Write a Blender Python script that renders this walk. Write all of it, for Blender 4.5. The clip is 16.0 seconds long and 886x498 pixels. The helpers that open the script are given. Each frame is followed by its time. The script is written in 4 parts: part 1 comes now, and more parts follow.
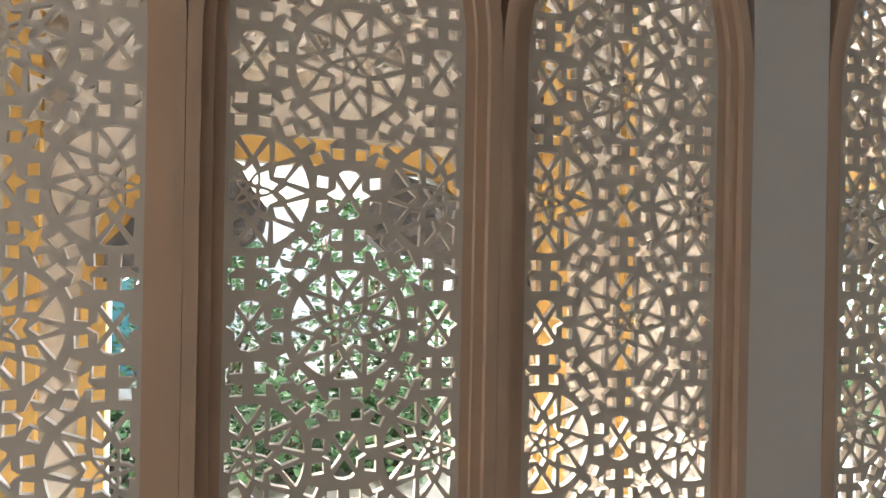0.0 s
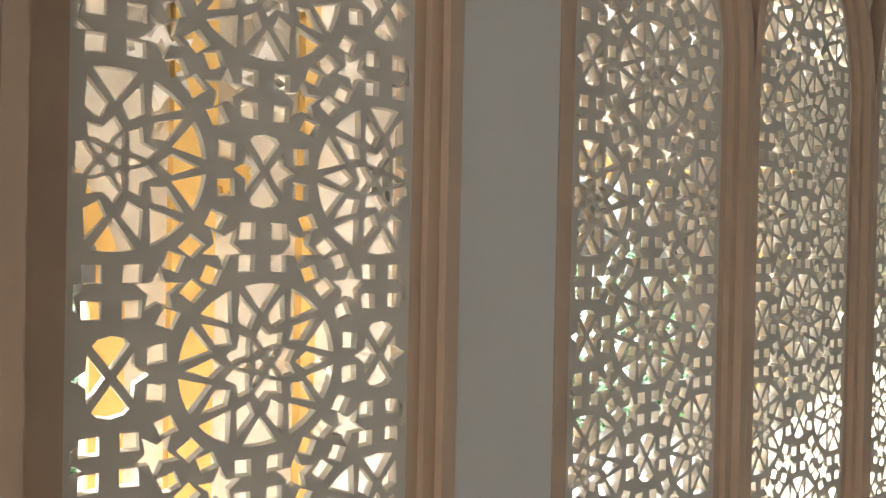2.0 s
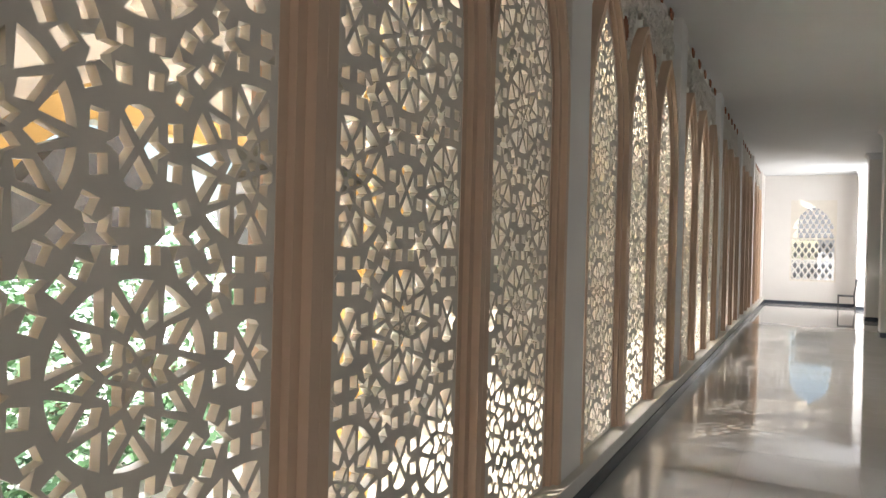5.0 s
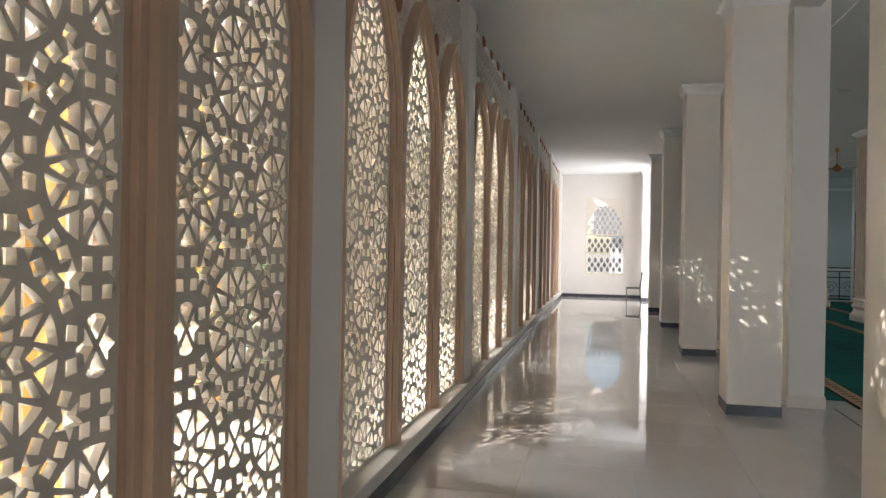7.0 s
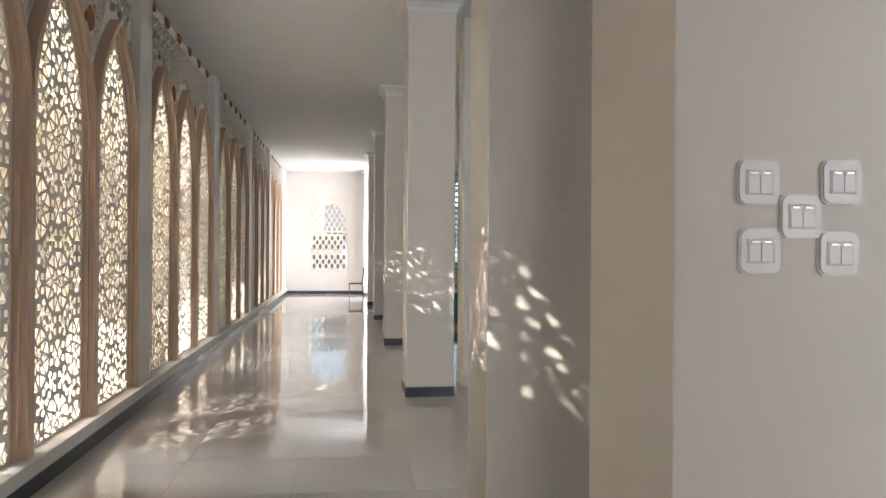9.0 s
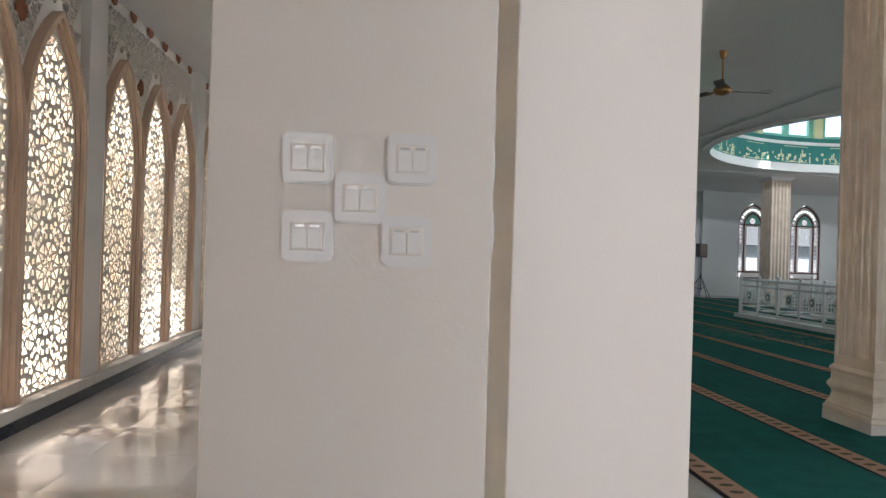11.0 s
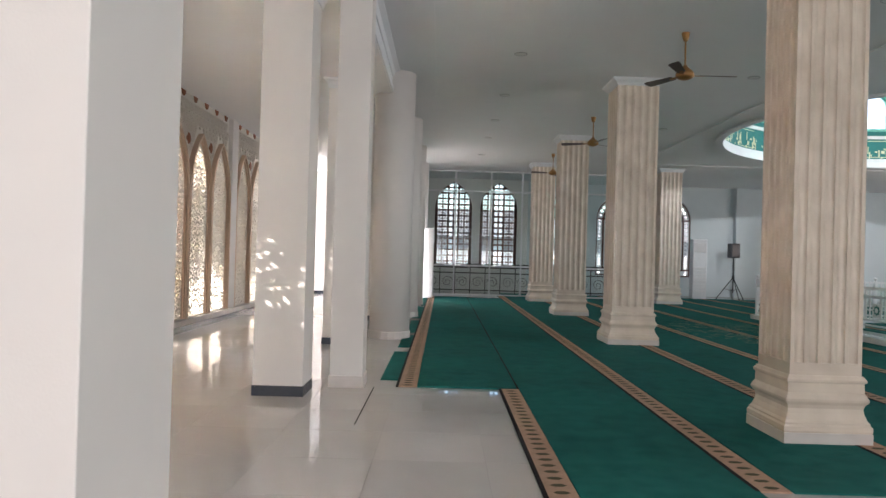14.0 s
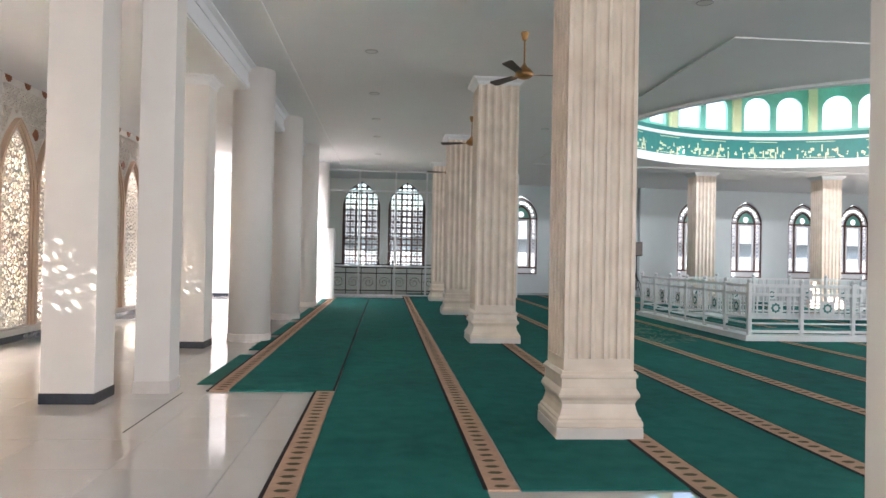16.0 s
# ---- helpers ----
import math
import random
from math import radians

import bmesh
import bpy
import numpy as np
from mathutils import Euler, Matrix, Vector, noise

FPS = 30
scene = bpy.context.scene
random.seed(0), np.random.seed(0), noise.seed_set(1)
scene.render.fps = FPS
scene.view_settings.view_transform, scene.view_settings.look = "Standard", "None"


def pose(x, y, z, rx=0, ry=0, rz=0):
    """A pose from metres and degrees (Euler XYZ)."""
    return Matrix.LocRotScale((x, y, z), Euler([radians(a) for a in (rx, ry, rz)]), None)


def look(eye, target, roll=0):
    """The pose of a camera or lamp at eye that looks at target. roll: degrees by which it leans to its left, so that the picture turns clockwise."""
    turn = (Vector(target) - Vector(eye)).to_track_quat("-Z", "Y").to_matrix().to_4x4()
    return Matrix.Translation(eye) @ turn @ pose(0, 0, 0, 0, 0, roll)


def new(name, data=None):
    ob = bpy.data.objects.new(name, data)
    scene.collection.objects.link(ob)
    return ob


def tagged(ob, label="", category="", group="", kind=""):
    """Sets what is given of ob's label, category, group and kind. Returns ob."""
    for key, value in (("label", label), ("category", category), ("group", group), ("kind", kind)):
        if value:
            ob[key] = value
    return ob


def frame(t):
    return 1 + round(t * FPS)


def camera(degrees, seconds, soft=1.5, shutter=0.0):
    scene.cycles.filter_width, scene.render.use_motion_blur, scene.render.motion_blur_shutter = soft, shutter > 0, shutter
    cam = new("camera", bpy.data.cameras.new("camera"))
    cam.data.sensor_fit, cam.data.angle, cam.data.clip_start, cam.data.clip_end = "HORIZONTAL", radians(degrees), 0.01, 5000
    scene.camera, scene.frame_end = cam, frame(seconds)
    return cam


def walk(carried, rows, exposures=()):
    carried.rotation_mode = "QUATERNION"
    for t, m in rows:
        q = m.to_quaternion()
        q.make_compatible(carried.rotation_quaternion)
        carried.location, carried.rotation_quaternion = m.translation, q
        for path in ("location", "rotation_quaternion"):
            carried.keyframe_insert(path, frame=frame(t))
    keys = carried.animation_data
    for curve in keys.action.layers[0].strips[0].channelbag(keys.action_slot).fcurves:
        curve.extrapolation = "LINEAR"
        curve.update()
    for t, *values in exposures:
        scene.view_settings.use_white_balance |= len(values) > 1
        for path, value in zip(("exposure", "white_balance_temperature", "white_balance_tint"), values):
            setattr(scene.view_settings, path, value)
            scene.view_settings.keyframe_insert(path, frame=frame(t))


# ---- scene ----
cam = camera(63.1, 16.0)
PATH = [
    (0, (2.904, 1.02, 1.619), (0.985, 1.582, 1.616), 1.1),
    (0.5, (2.576, 1.192, 1.626), (0.684, 1.838, 1.617), 0.9),
    (0.8, (2.411, 1.347, 1.624), (0.542, 2.06, 1.607), 1.1),
    (1, (2.316, 1.448, 1.621), (0.474, 2.227, 1.603), 1.4),
    (1.5, (2.071, 1.673, 1.641), (0.337, 2.669, 1.614), 1.4),
    (2, (1.885, 1.921, 1.64), (0.284, 3.12, 1.625), 1.2),
    (2.5, (1.764, 2.135, 1.636), (0.281, 3.477, 1.616), 1.3),
    (3, (1.631, 2.331, 1.634), (0.273, 3.799, 1.612), 1.5),
    (3.5, (1.522, 2.536, 1.608), (0.305, 4.123, 1.6), 1.3),
    (4, (1.449, 2.768, 1.596), (0.332, 4.427, 1.594), 1.2),
    (4.2, (1.402, 2.865, 1.597), (0.333, 4.555, 1.591), 1.6),
    (6.3, (1.429, 3.823, 1.646), (0.788, 5.717, 1.637), 0.8),
    (6.5, (1.426, 3.945, 1.592), (0.836, 5.855, 1.581), 1.3),
    (7, (1.532, 4.065, 1.618), (1.099, 6.017, 1.614), 1.0),
    (7.5, (1.66, 4.098, 1.609), (1.458, 6.088, 1.618), 0.6),
    (8, (1.801, 4.106, 1.597), (1.832, 6.106, 1.605), 0.3),
    (8.5, (1.925, 4.182, 1.572), (2.133, 6.172, 1.575), 0.5),
    (9, (2.11, 4.128, 1.558), (2.381, 6.11, 1.56), 0.4),
    (9.2, (2.176, 4.138, 1.551), (2.463, 6.118, 1.554), 0.5),
    (11.3, (3.197, 4.226, 1.539), (3.34, 6.221, 1.548), 1.6),
    (11.5, (3.292, 4.251, 1.538), (3.423, 6.247, 1.546), 1.4),
    (12, (3.527, 4.241, 1.527), (3.607, 6.239, 1.534), 1.4),
    (12.5, (3.764, 4.236, 1.524), (3.809, 6.235, 1.532), 1.7),
    (13, (3.996, 4.311, 1.484), (4.026, 6.31, 1.5), 1.5),
    (13.5, (4.311, 4.4, 1.482), (4.327, 6.4, 1.496), 1.4),
    (14, (4.642, 4.467, 1.465), (4.642, 6.467, 1.481), 1.6),
    (14.5, (5.003, 4.499, 1.479), (5.014, 6.499, 1.501), 1.1),
    (15, (5.356, 4.538, 1.495), (5.363, 6.538, 1.511), 1.0),
    (15.5, (5.726, 4.512, 1.487), (5.797, 6.511, 1.506), 1.5),
    (16, (6.032, 4.534, 1.485), (6.191, 6.528, 1.506), 1.1),
]
walk(cam, [(t, look(eye, target, roll)) for t, eye, target, roll in PATH],
     [(0, 1.3, 6500, 12), (1.2, 1.5, 6500, 10), (2.5, 1.75, 6500, 8), (3.5, 1.75, 6500, 9), (4.2, 1.6, 6500, 10), (6.5, 1.15, 6500, 13), (7.5, 1.5, 6500, 13), (8.2, 1.65, 6500, 13), (9.2, 1.6, 6500, 14), (11.3, 1.7, 6500, 17), (12.5, 1.8, 6500, 17), (13.5, 2.15, 6500, 18), (14.5, 2.35, 6500, 18), (16, 2.65, 6500, 19)])

from mathutils import geometry


# ---------------------------------------------------------------- light
world = bpy.data.worlds.new("world")
scene.world = world
world.use_nodes = True
wn = world.node_tree.nodes
wl = world.node_tree.links
sky = wn.new("ShaderNodeTexSky")
sky.sky_type = "NISHITA"
sky.sun_disc = False
SUN_AZ = math.atan2(-0.835, -0.551)      # towards the sun, seen from the corridor
SUN_EL = radians(26.6)
sky.sun_elevation = SUN_EL
sky.sun_rotation = SUN_AZ
bg = wn["Background"]
bg.inputs["Strength"].default_value = 0.11
wl.new(sky.outputs["Color"], bg.inputs["Color"])
sun = new("sun", bpy.data.lights.new("sun", "SUN"))
sun.data.energy = 5.0
sun.data.angle = radians(0.4)
sun.data.color = (1.0, 0.93, 0.82)
sun.matrix_world = look((0, 0, 0), (0.835 * math.cos(SUN_EL), 0.551 * math.cos(SUN_EL), -math.sin(SUN_EL)))


def fill_lamp(name, at, towards, sx, sy, power, col=(0.95, 0.98, 1.0)):
    """An added area lamp that fills in for daylight."""
    lt = bpy.data.lights.new(name, "AREA")
    lt.shape, lt.size, lt.size_y, lt.energy, lt.color = "RECTANGLE", sx, sy, power, col
    ob = new(name, lt)
    ob.matrix_world = look(at, towards)
    return ob


# Fill lamps added inside solid walls; no openings are built behind them.
fill_lamp("porch_daylight", (8.6, -5.2, 2.2), (8.6, 5, 1.9), 9.0, 3.4, 160)
fill_lamp("corridor_daylight", (1.6, -5.2, 2.0), (1.6, 5, 1.8), 2.4, 3.4, 30)
fill_lamp("east_daylight", (29.6, 12.0, 2.2), (10, 12.0, 1.6), 24.0, 3.2, 285)
# Lamp added to whiten the corridor end; no door stands here.
fill_lamp("end_door_daylight", (3.55, 27.2, 1.9), (0.5, 28.6, 1.7), 2.0, 3.2, 75)
# Overhead lamp added to brighten the arcade's inner face beyond the real sky.
fill_lamp("light_well_sky", (-0.75, 12.0, 6.6), (-0.70, 12.0, 0), 1.3, 36.0, 16000, (0.93, 0.97, 1.0))


# ---------------------------------------------------------------- materials
def mat(name, col, rough=0.6, metal=0.0, vary=0.08, scale=6.0, bump=0.0, bscale=80.0, spec=0.5, per_object=0.0, col2=None, coat=0.0):
    m = bpy.data.materials.new(name)
    m.use_nodes = True
    nt = m.node_tree
    b = nt.nodes["Principled BSDF"]
    b.inputs["Roughness"].default_value = rough
    b.inputs["Metallic"].default_value = metal
    b.inputs["Specular IOR Level"].default_value = spec
    b.inputs["Coat Weight"].default_value = coat
    b.inputs["Coat Roughness"].default_value = 0.05
    tc = nt.nodes.new("ShaderNodeTexCoord")
    n1 = nt.nodes.new("ShaderNodeTexNoise")
    n1.inputs["Scale"].default_value = scale
    n1.inputs["Detail"].default_value = 6.0
    n2 = nt.nodes.new("ShaderNodeTexNoise")
    n2.inputs["Scale"].default_value = scale * 0.13
    n2.inputs["Detail"].default_value = 3.0
    nt.links.new(tc.outputs["Object"], n1.inputs["Vector"])
    nt.links.new(tc.outputs["Object"], n2.inputs["Vector"])
    add = nt.nodes.new("ShaderNodeMath")
    add.operation = "ADD"
    nt.links.new(n1.outputs["Fac"], add.inputs[0])
    nt.links.new(n2.outputs["Fac"], add.inputs[1])
    mp = nt.nodes.new("ShaderNodeMapRange")
    mp.inputs["From Min"].default_value = 0.6
    mp.inputs["From Max"].default_value = 1.4
    nt.links.new(add.outputs[0], mp.inputs["Value"])
    mix = nt.nodes.new("ShaderNodeMix")
    mix.data_type = "RGBA"
    lo = tuple(c * (1 - vary) for c in col)
    hi = tuple(min(1, c * (1 + vary)) for c in (col2 or col))
    mix.inputs["A"].default_value = (*lo, 1)
    mix.inputs["B"].default_value = (*hi, 1)
    nt.links.new(mp.outputs["Result"], mix.inputs["Factor"])
    out = mix.outputs["Result"]
    if per_object:
        oi = nt.nodes.new("ShaderNodeObjectInfo")
        hs = nt.nodes.new("ShaderNodeHueSaturation")
        r = nt.nodes.new("ShaderNodeMapRange")
        r.inputs["To Min"].default_value = 1 - per_object
        r.inputs["To Max"].default_value = 1 + per_object
        nt.links.new(oi.outputs["Random"], r.inputs["Value"])
        nt.links.new(r.outputs["Result"], hs.inputs["Value"])
        nt.links.new(out, hs.inputs["Color"])
        out = hs.outputs["Color"]
    nt.links.new(out, b.inputs["Base Color"])
    rr = nt.nodes.new("ShaderNodeMapRange")
    rr.inputs["To Min"].default_value = max(0.0, rough * 0.8)
    rr.inputs["To Max"].default_value = min(1.0, rough * 1.2)
    nt.links.new(n2.outputs["Fac"], rr.inputs["Value"])
    nt.links.new(rr.outputs["Result"], b.inputs["Roughness"])
    if bump:
        n3 = nt.nodes.new("ShaderNodeTexNoise")
        n3.inputs["Scale"].default_value = bscale
        n3.inputs["Detail"].default_value = 4.0
        nt.links.new(tc.outputs["Object"], n3.inputs["Vector"])
        bp = nt.nodes.new("ShaderNodeBump")
        bp.inputs["Strength"].default_value = bump
        bp.inputs["Distance"].default_value = 0.01
        nt.links.new(n3.outputs["Fac"], bp.inputs["Height"])
        nt.links.new(bp.outputs["Normal"], b.inputs["Normal"])
    return m


def glass_mat(name, col=(0.9, 0.95, 0.95), rough=0.02):
    m = bpy.data.materials.new(name)
    m.use_nodes = True
    nt = m.node_tree
    nt.nodes.remove(nt.nodes["Principled BSDF"])
    tr = nt.nodes.new("ShaderNodeBsdfTransparent")
    tr.inputs["Color"].default_value = (*col, 1)
    gl = nt.nodes.new("ShaderNodeBsdfGlossy")
    gl.inputs["Roughness"].default_value = rough
    fr = nt.nodes.new("ShaderNodeFresnel")
    fr.inputs["IOR"].default_value = 1.15
    mx = nt.nodes.new("ShaderNodeMixShader")
    nt.links.new(fr.outputs[0], mx.inputs[0])
    nt.links.new(tr.outputs[0], mx.inputs[1])
    nt.links.new(gl.outputs[0], mx.inputs[2])
    nt.links.new(mx.outputs[0], nt.nodes["Material Output"].inputs["Surface"])
    return m


M_WALL = mat("cream_wall_paint", (0.78, 0.735, 0.685), 0.5, vary=0.03, scale=3, bump=0.05, bscale=120)
M_HALLWALL = mat("pale_blue_wall_paint", (0.60, 0.66, 0.66), 0.55, vary=0.03, scale=3, bump=0.05, bscale=120)
M_PILASTER = mat("white_wall_paint", (0.74, 0.70, 0.66), 0.55, vary=0.03, scale=3, bump=0.05, bscale=120)
M_CEIL = mat("ceiling_paint", (0.78, 0.78, 0.78), 0.8, vary=0.02, scale=2)
M_PEACH = mat("peach_paint", (0.64, 0.46, 0.33), 0.55, vary=0.06, scale=5, bump=0.08, bscale=60)
M_SCREEN = mat("cream_screen", (0.72, 0.66, 0.58), 0.6, vary=0.05, scale=8, bump=0.06, bscale=90)
M_FLOOR = mat("polished_tile", (0.60, 0.57, 0.54), 0.03, vary=0.05, scale=2.5, spec=0.75, per_object=0.03)
M_GROUT = mat("grout", (0.34, 0.32, 0.30), 0.7, vary=0.1)
M_DARK = mat("dark_skirting", (0.035, 0.042, 0.055), 0.25, vary=0.2, scale=20)
M_SILL = mat("sill_render", (0.66, 0.62, 0.56), 0.55, vary=0.08, scale=6, bump=0.08)
M_MARBLE = mat("cream_marble", (0.72, 0.595, 0.475), 0.35, vary=0.14, scale=4, bump=0.03, bscale=30, col2=(0.76, 0.66, 0.55))
M_PLINTH = mat("pale_plinth", (0.66, 0.60, 0.55), 0.4, vary=0.08, scale=8)
M_GREEN = mat("green_carpet", (0.012, 0.138, 0.120), 0.95, vary=0.22, scale=5, bump=0.5, bscale=400, spec=0.1, col2=(0.016, 0.155, 0.137))
M_STRIP = mat("patterned_carpet_border", (0.52, 0.34, 0.24), 0.95, vary=0.15, scale=30, bump=0.4, bscale=300, spec=0.1)
M_STRIPDARK = mat("dark_carpet_edge", (0.03, 0.025, 0.025), 0.95, vary=0.2, scale=40, spec=0.1)
M_MOTIF = mat("olive_carpet_motif", (0.11, 0.10, 0.06), 0.95, vary=0.2, scale=40, spec=0.1)
M_WHITE = mat("white_plastic", (0.80, 0.80, 0.79), 0.25, vary=0.02)
M_WHITEPAINT = mat("white_metal_paint", (0.74, 0.75, 0.75), 0.4, vary=0.04, scale=12)
M_BLACK = mat("black_plastic", (0.02, 0.02, 0.022), 0.45, vary=0.2)
M_BRONZE = mat("bronze", (0.36, 0.19, 0.07), 0.35, metal=0.8, vary=0.12, scale=20)
M_BLADE = mat("dark_fan_blade", (0.07, 0.05, 0.04), 0.4, vary=0.2, scale=20)
M_IRON = mat("wrought_iron", (0.05, 0.04, 0.035), 0.45, metal=0.3, vary=0.2)
M_BROWN = mat("brown_window_wood", (0.10, 0.035, 0.022), 0.45, vary=0.2, scale=15)
M_RUST = mat("rust_star", (0.30, 0.10, 0.035), 0.6, vary=0.15, scale=15)
M_YELLOW = mat("ochre_facade_paint", (0.78, 0.50, 0.16), 0.6, vary=0.08, scale=5)
M_FACADE = mat("cream_facade", (0.84, 0.79, 0.71), 0.6, vary=0.06, scale=4)
M_NEIGHBOUR = mat("neighbour_render", (0.42, 0.44, 0.47), 0.8, vary=0.12, scale=2)
M_GREYSTONE = mat("grey_carving", (0.15, 0.15, 0.155), 0.8, vary=0.15, scale=15, bump=0.4, bscale=40)
M_SAGE = mat("sage_carpet_motif", (0.20, 0.28, 0.23), 0.95, vary=0.15, scale=20, spec=0.1)
M_TEAL = mat("teal_band", (0.012, 0.18, 0.165), 0.5, vary=0.1, scale=8)
M_MINT = mat("mint_paint", (0.20, 0.55, 0.46), 0.5, vary=0.1, scale=8)
M_PALEYELLOW = mat("pale_yellow_paint", (0.68, 0.66, 0.42), 0.5, vary=0.06, scale=8)
M_GOLD = mat("pale_gold_lettering", (0.70, 0.68, 0.45), 0.5, vary=0.05)
M_LEAF = mat("leaf", (0.05, 0.13, 0.05), 0.55, vary=0.4, scale=3, col2=(0.10, 0.20, 0.085))
M_BARK = mat("bark", (0.16, 0.11, 0.07), 0.9, vary=0.25, scale=12, bump=0.5, bscale=30)
M_BOUNCE = mat("white_bounce_strip", (0.74, 0.72, 0.68), 0.4, vary=0.06, scale=3)
M_GROUND = mat("pale_paving", (0.30, 0.285, 0.25), 0.85, vary=0.15, scale=3, bump=0.2, bscale=40)
M_BLUE = mat("blue_shed_paint", (0.06, 0.22, 0.26), 0.5, vary=0.1)
M_GLASS = glass_mat("clear_glass")
M_METAL = mat("bare_metal", (0.45, 0.45, 0.45), 0.3, metal=0.9, vary=0.05)
M_LENS = mat("lamp_glass", (0.62, 0.62, 0.60), 0.3, vary=0.05)


# ---------------------------------------------------------------- mesh helpers
def obj(name, bm, material, parent=None, label="", smooth=False):
    me = bpy.data.meshes.new(name)
    bm.normal_update()
    bm.to_mesh(me)
    bm.free()
    for m in (material if isinstance(material, (list, tuple)) else [material]):
        me.materials.append(m)
    if smooth:
        for p in me.polygons:
            p.use_smooth = True
    ob = new(name, me)
    if parent:
        ob.parent = parent
    if label:
        ob["label"] = label
    return ob


def part(name, bm, material, parent, label="", smooth=False):
    return obj(name, bm, material, parent, label, smooth)


def thing(name, at=(0, 0, 0), rz=0, label="", category="", group="", kind=""):
    e = new(name)
    e.matrix_basis = pose(*at, 0, 0, rz)
    return tagged(e, label, category, group, kind)


def add_box(bm, x0, x1, y0, y1, z0, z1, bevel=0.0):
    m = Matrix.LocRotScale(((x0 + x1) / 2, (y0 + y1) / 2, (z0 + z1) / 2), None, (x1 - x0, y1 - y0, z1 - z0))
    g = bmesh.ops.create_cube(bm, size=1, matrix=m)
    if bevel:
        ed = list({e for v in g["verts"] for e in v.link_edges})
        bmesh.ops.bevel(bm, geom=ed, offset=bevel, segments=2, affect="EDGES", profile=0.5)
    return bm


def box(x0, x1, y0, y1, z0, z1, bevel=0.0):
    return add_box(bmesh.new(), x0, x1, y0, y1, z0, z1, bevel)


def add_cyl(bm, p, q, r, r2=None, seg=12):
    p, q = Vector(p), Vector(q)
    d = q - p
    m = Matrix.Translation((p + q) / 2) @ d.to_track_quat("Z", "Y").to_matrix().to_4x4()
    bmesh.ops.create_cone(bm, cap_ends=True, segments=seg, radius1=r, radius2=r if r2 is None else r2, depth=d.length, matrix=m)
    return bm


def cyl(p, q, r, r2=None, seg=12):
    return add_cyl(bmesh.new(), p, q, r, r2, seg)


def add_prism(bm, pts, axis, a, b):
    """Extrude a 2D outline along an axis: x uses (y,z), y uses (x,z), z uses (x,y)."""
    def at(p, t):
        return {"x": (t, p[0], p[1]), "y": (p[0], t, p[1]), "z": (p[0], p[1], t)}[axis]
    lo = [bm.verts.new(at(p, a)) for p in pts]
    hi = [bm.verts.new(at(p, b)) for p in pts]
    n = len(pts)
    fs = [bm.faces.new(lo), bm.faces.new(hi)]
    for i in range(n):
        fs.append(bm.faces.new((lo[i], lo[(i + 1) % n], hi[(i + 1) % n], hi[i])))
    bmesh.ops.recalc_face_normals(bm, faces=fs)
    return bm


def add_lathe(bm, prof, seg=20, cx=0.0, cy=0.0, square=False):
    """Turn (r, z) rows round an upright axis; square turns give a four-sided moulding of half width r."""
    rings = []
    n = 4 if square else seg
    for r, z in prof:
        ring = []
        for i in range(n):
            a = 2 * math.pi * (i + (0.5 if square else 0)) / n
            k = r * (math.sqrt(2) if square else 1)
            ring.append(bm.verts.new((cx + k * math.cos(a), cy + k * math.sin(a), z)))
        rings.append(ring)
    fs = []
    for a, b in zip(rings, rings[1:]):
        for i in range(n):
            fs.append(bm.faces.new((a[i], a[(i + 1) % n], b[(i + 1) % n], b[i])))
    fs.append(bm.faces.new(rings[0][::-1]))
    fs.append(bm.faces.new(rings[-1]))
    bmesh.ops.recalc_face_normals(bm, faces=fs)
    return bm


def add_ring(bm, inner, outer, axis, a, b):
    """A band between two outlines of equal length, extruded along an axis (open band when ends differ is not needed)."""
    def at(p, t):
        return {"x": (t, p[0], p[1]), "y": (p[0], t, p[1])}[axis]
    fs = []
    n = len(inner)
    V = [[bm.verts.new(at(p, t)) for p in line] for t in (a, b) for line in (inner, outer)]
    for i in range(n - 1):
        ia, oa, ib, ob_ = (V[k][i] for k in range(4))
        ia2, oa2, ib2, ob2 = (V[k][i + 1] for k in range(4))
        fs += [bm.faces.new((ia, ia2, oa2, oa)), bm.faces.new((ib, ob_, ob2, ib2)), bm.faces.new((ia, ib, ib2, ia2)), bm.faces.new((oa, oa2, ob2, ob_))]
    for i in (0, n - 1):
        fs.append(bm.faces.new((V[0][i], V[1][i], V[3][i], V[2][i])))
    bmesh.ops.recalc_face_normals(bm, faces=fs)
    return bm


def arch_line(half, spring, rise, base, n=10):
    """Outline of a pointed arch from bottom left over the tip to bottom right."""
    k = (rise * rise - half * half) / (2 * half)
    R = half + k
    top = math.asin(rise / R)
    pts = [(-half, base)]
    for i in range(n + 1):
        a = top * i / n
        pts.append((k - R * math.cos(a), spring + R * math.sin(a)))
    right = [(-x, z) for x, z in pts[:-1]][::-1]
    return pts + right


def clip_convex(poly, hull):
    """Cut an outline to a convex outline given anticlockwise."""
    out = poly
    n = len(hull)
    for i in range(n):
        ax, ay = hull[i]
        bx, by = hull[(i + 1) % n]
        src, out = out, []
        for j in range(len(src)):
            p, q = src[j - 1], src[j]
            sp = (bx - ax) * (p[1] - ay) - (by - ay) * (p[0] - ax)
            sq = (bx - ax) * (q[1] - ay) - (by - ay) * (q[0] - ax)
            if (sp >= 0) != (sq >= 0):
                t = sp / (sp - sq)
                out.append((p[0] + t * (q[0] - p[0]), p[1] + t * (q[1] - p[1])))
            if sq >= 0:
                out.append(q)
        if len(out) < 3:
            return []
    return out


def area(poly):
    return 0.5 * sum(poly[i - 1][0] * poly[i][1] - poly[i][0] * poly[i - 1][1] for i in range(len(poly)))


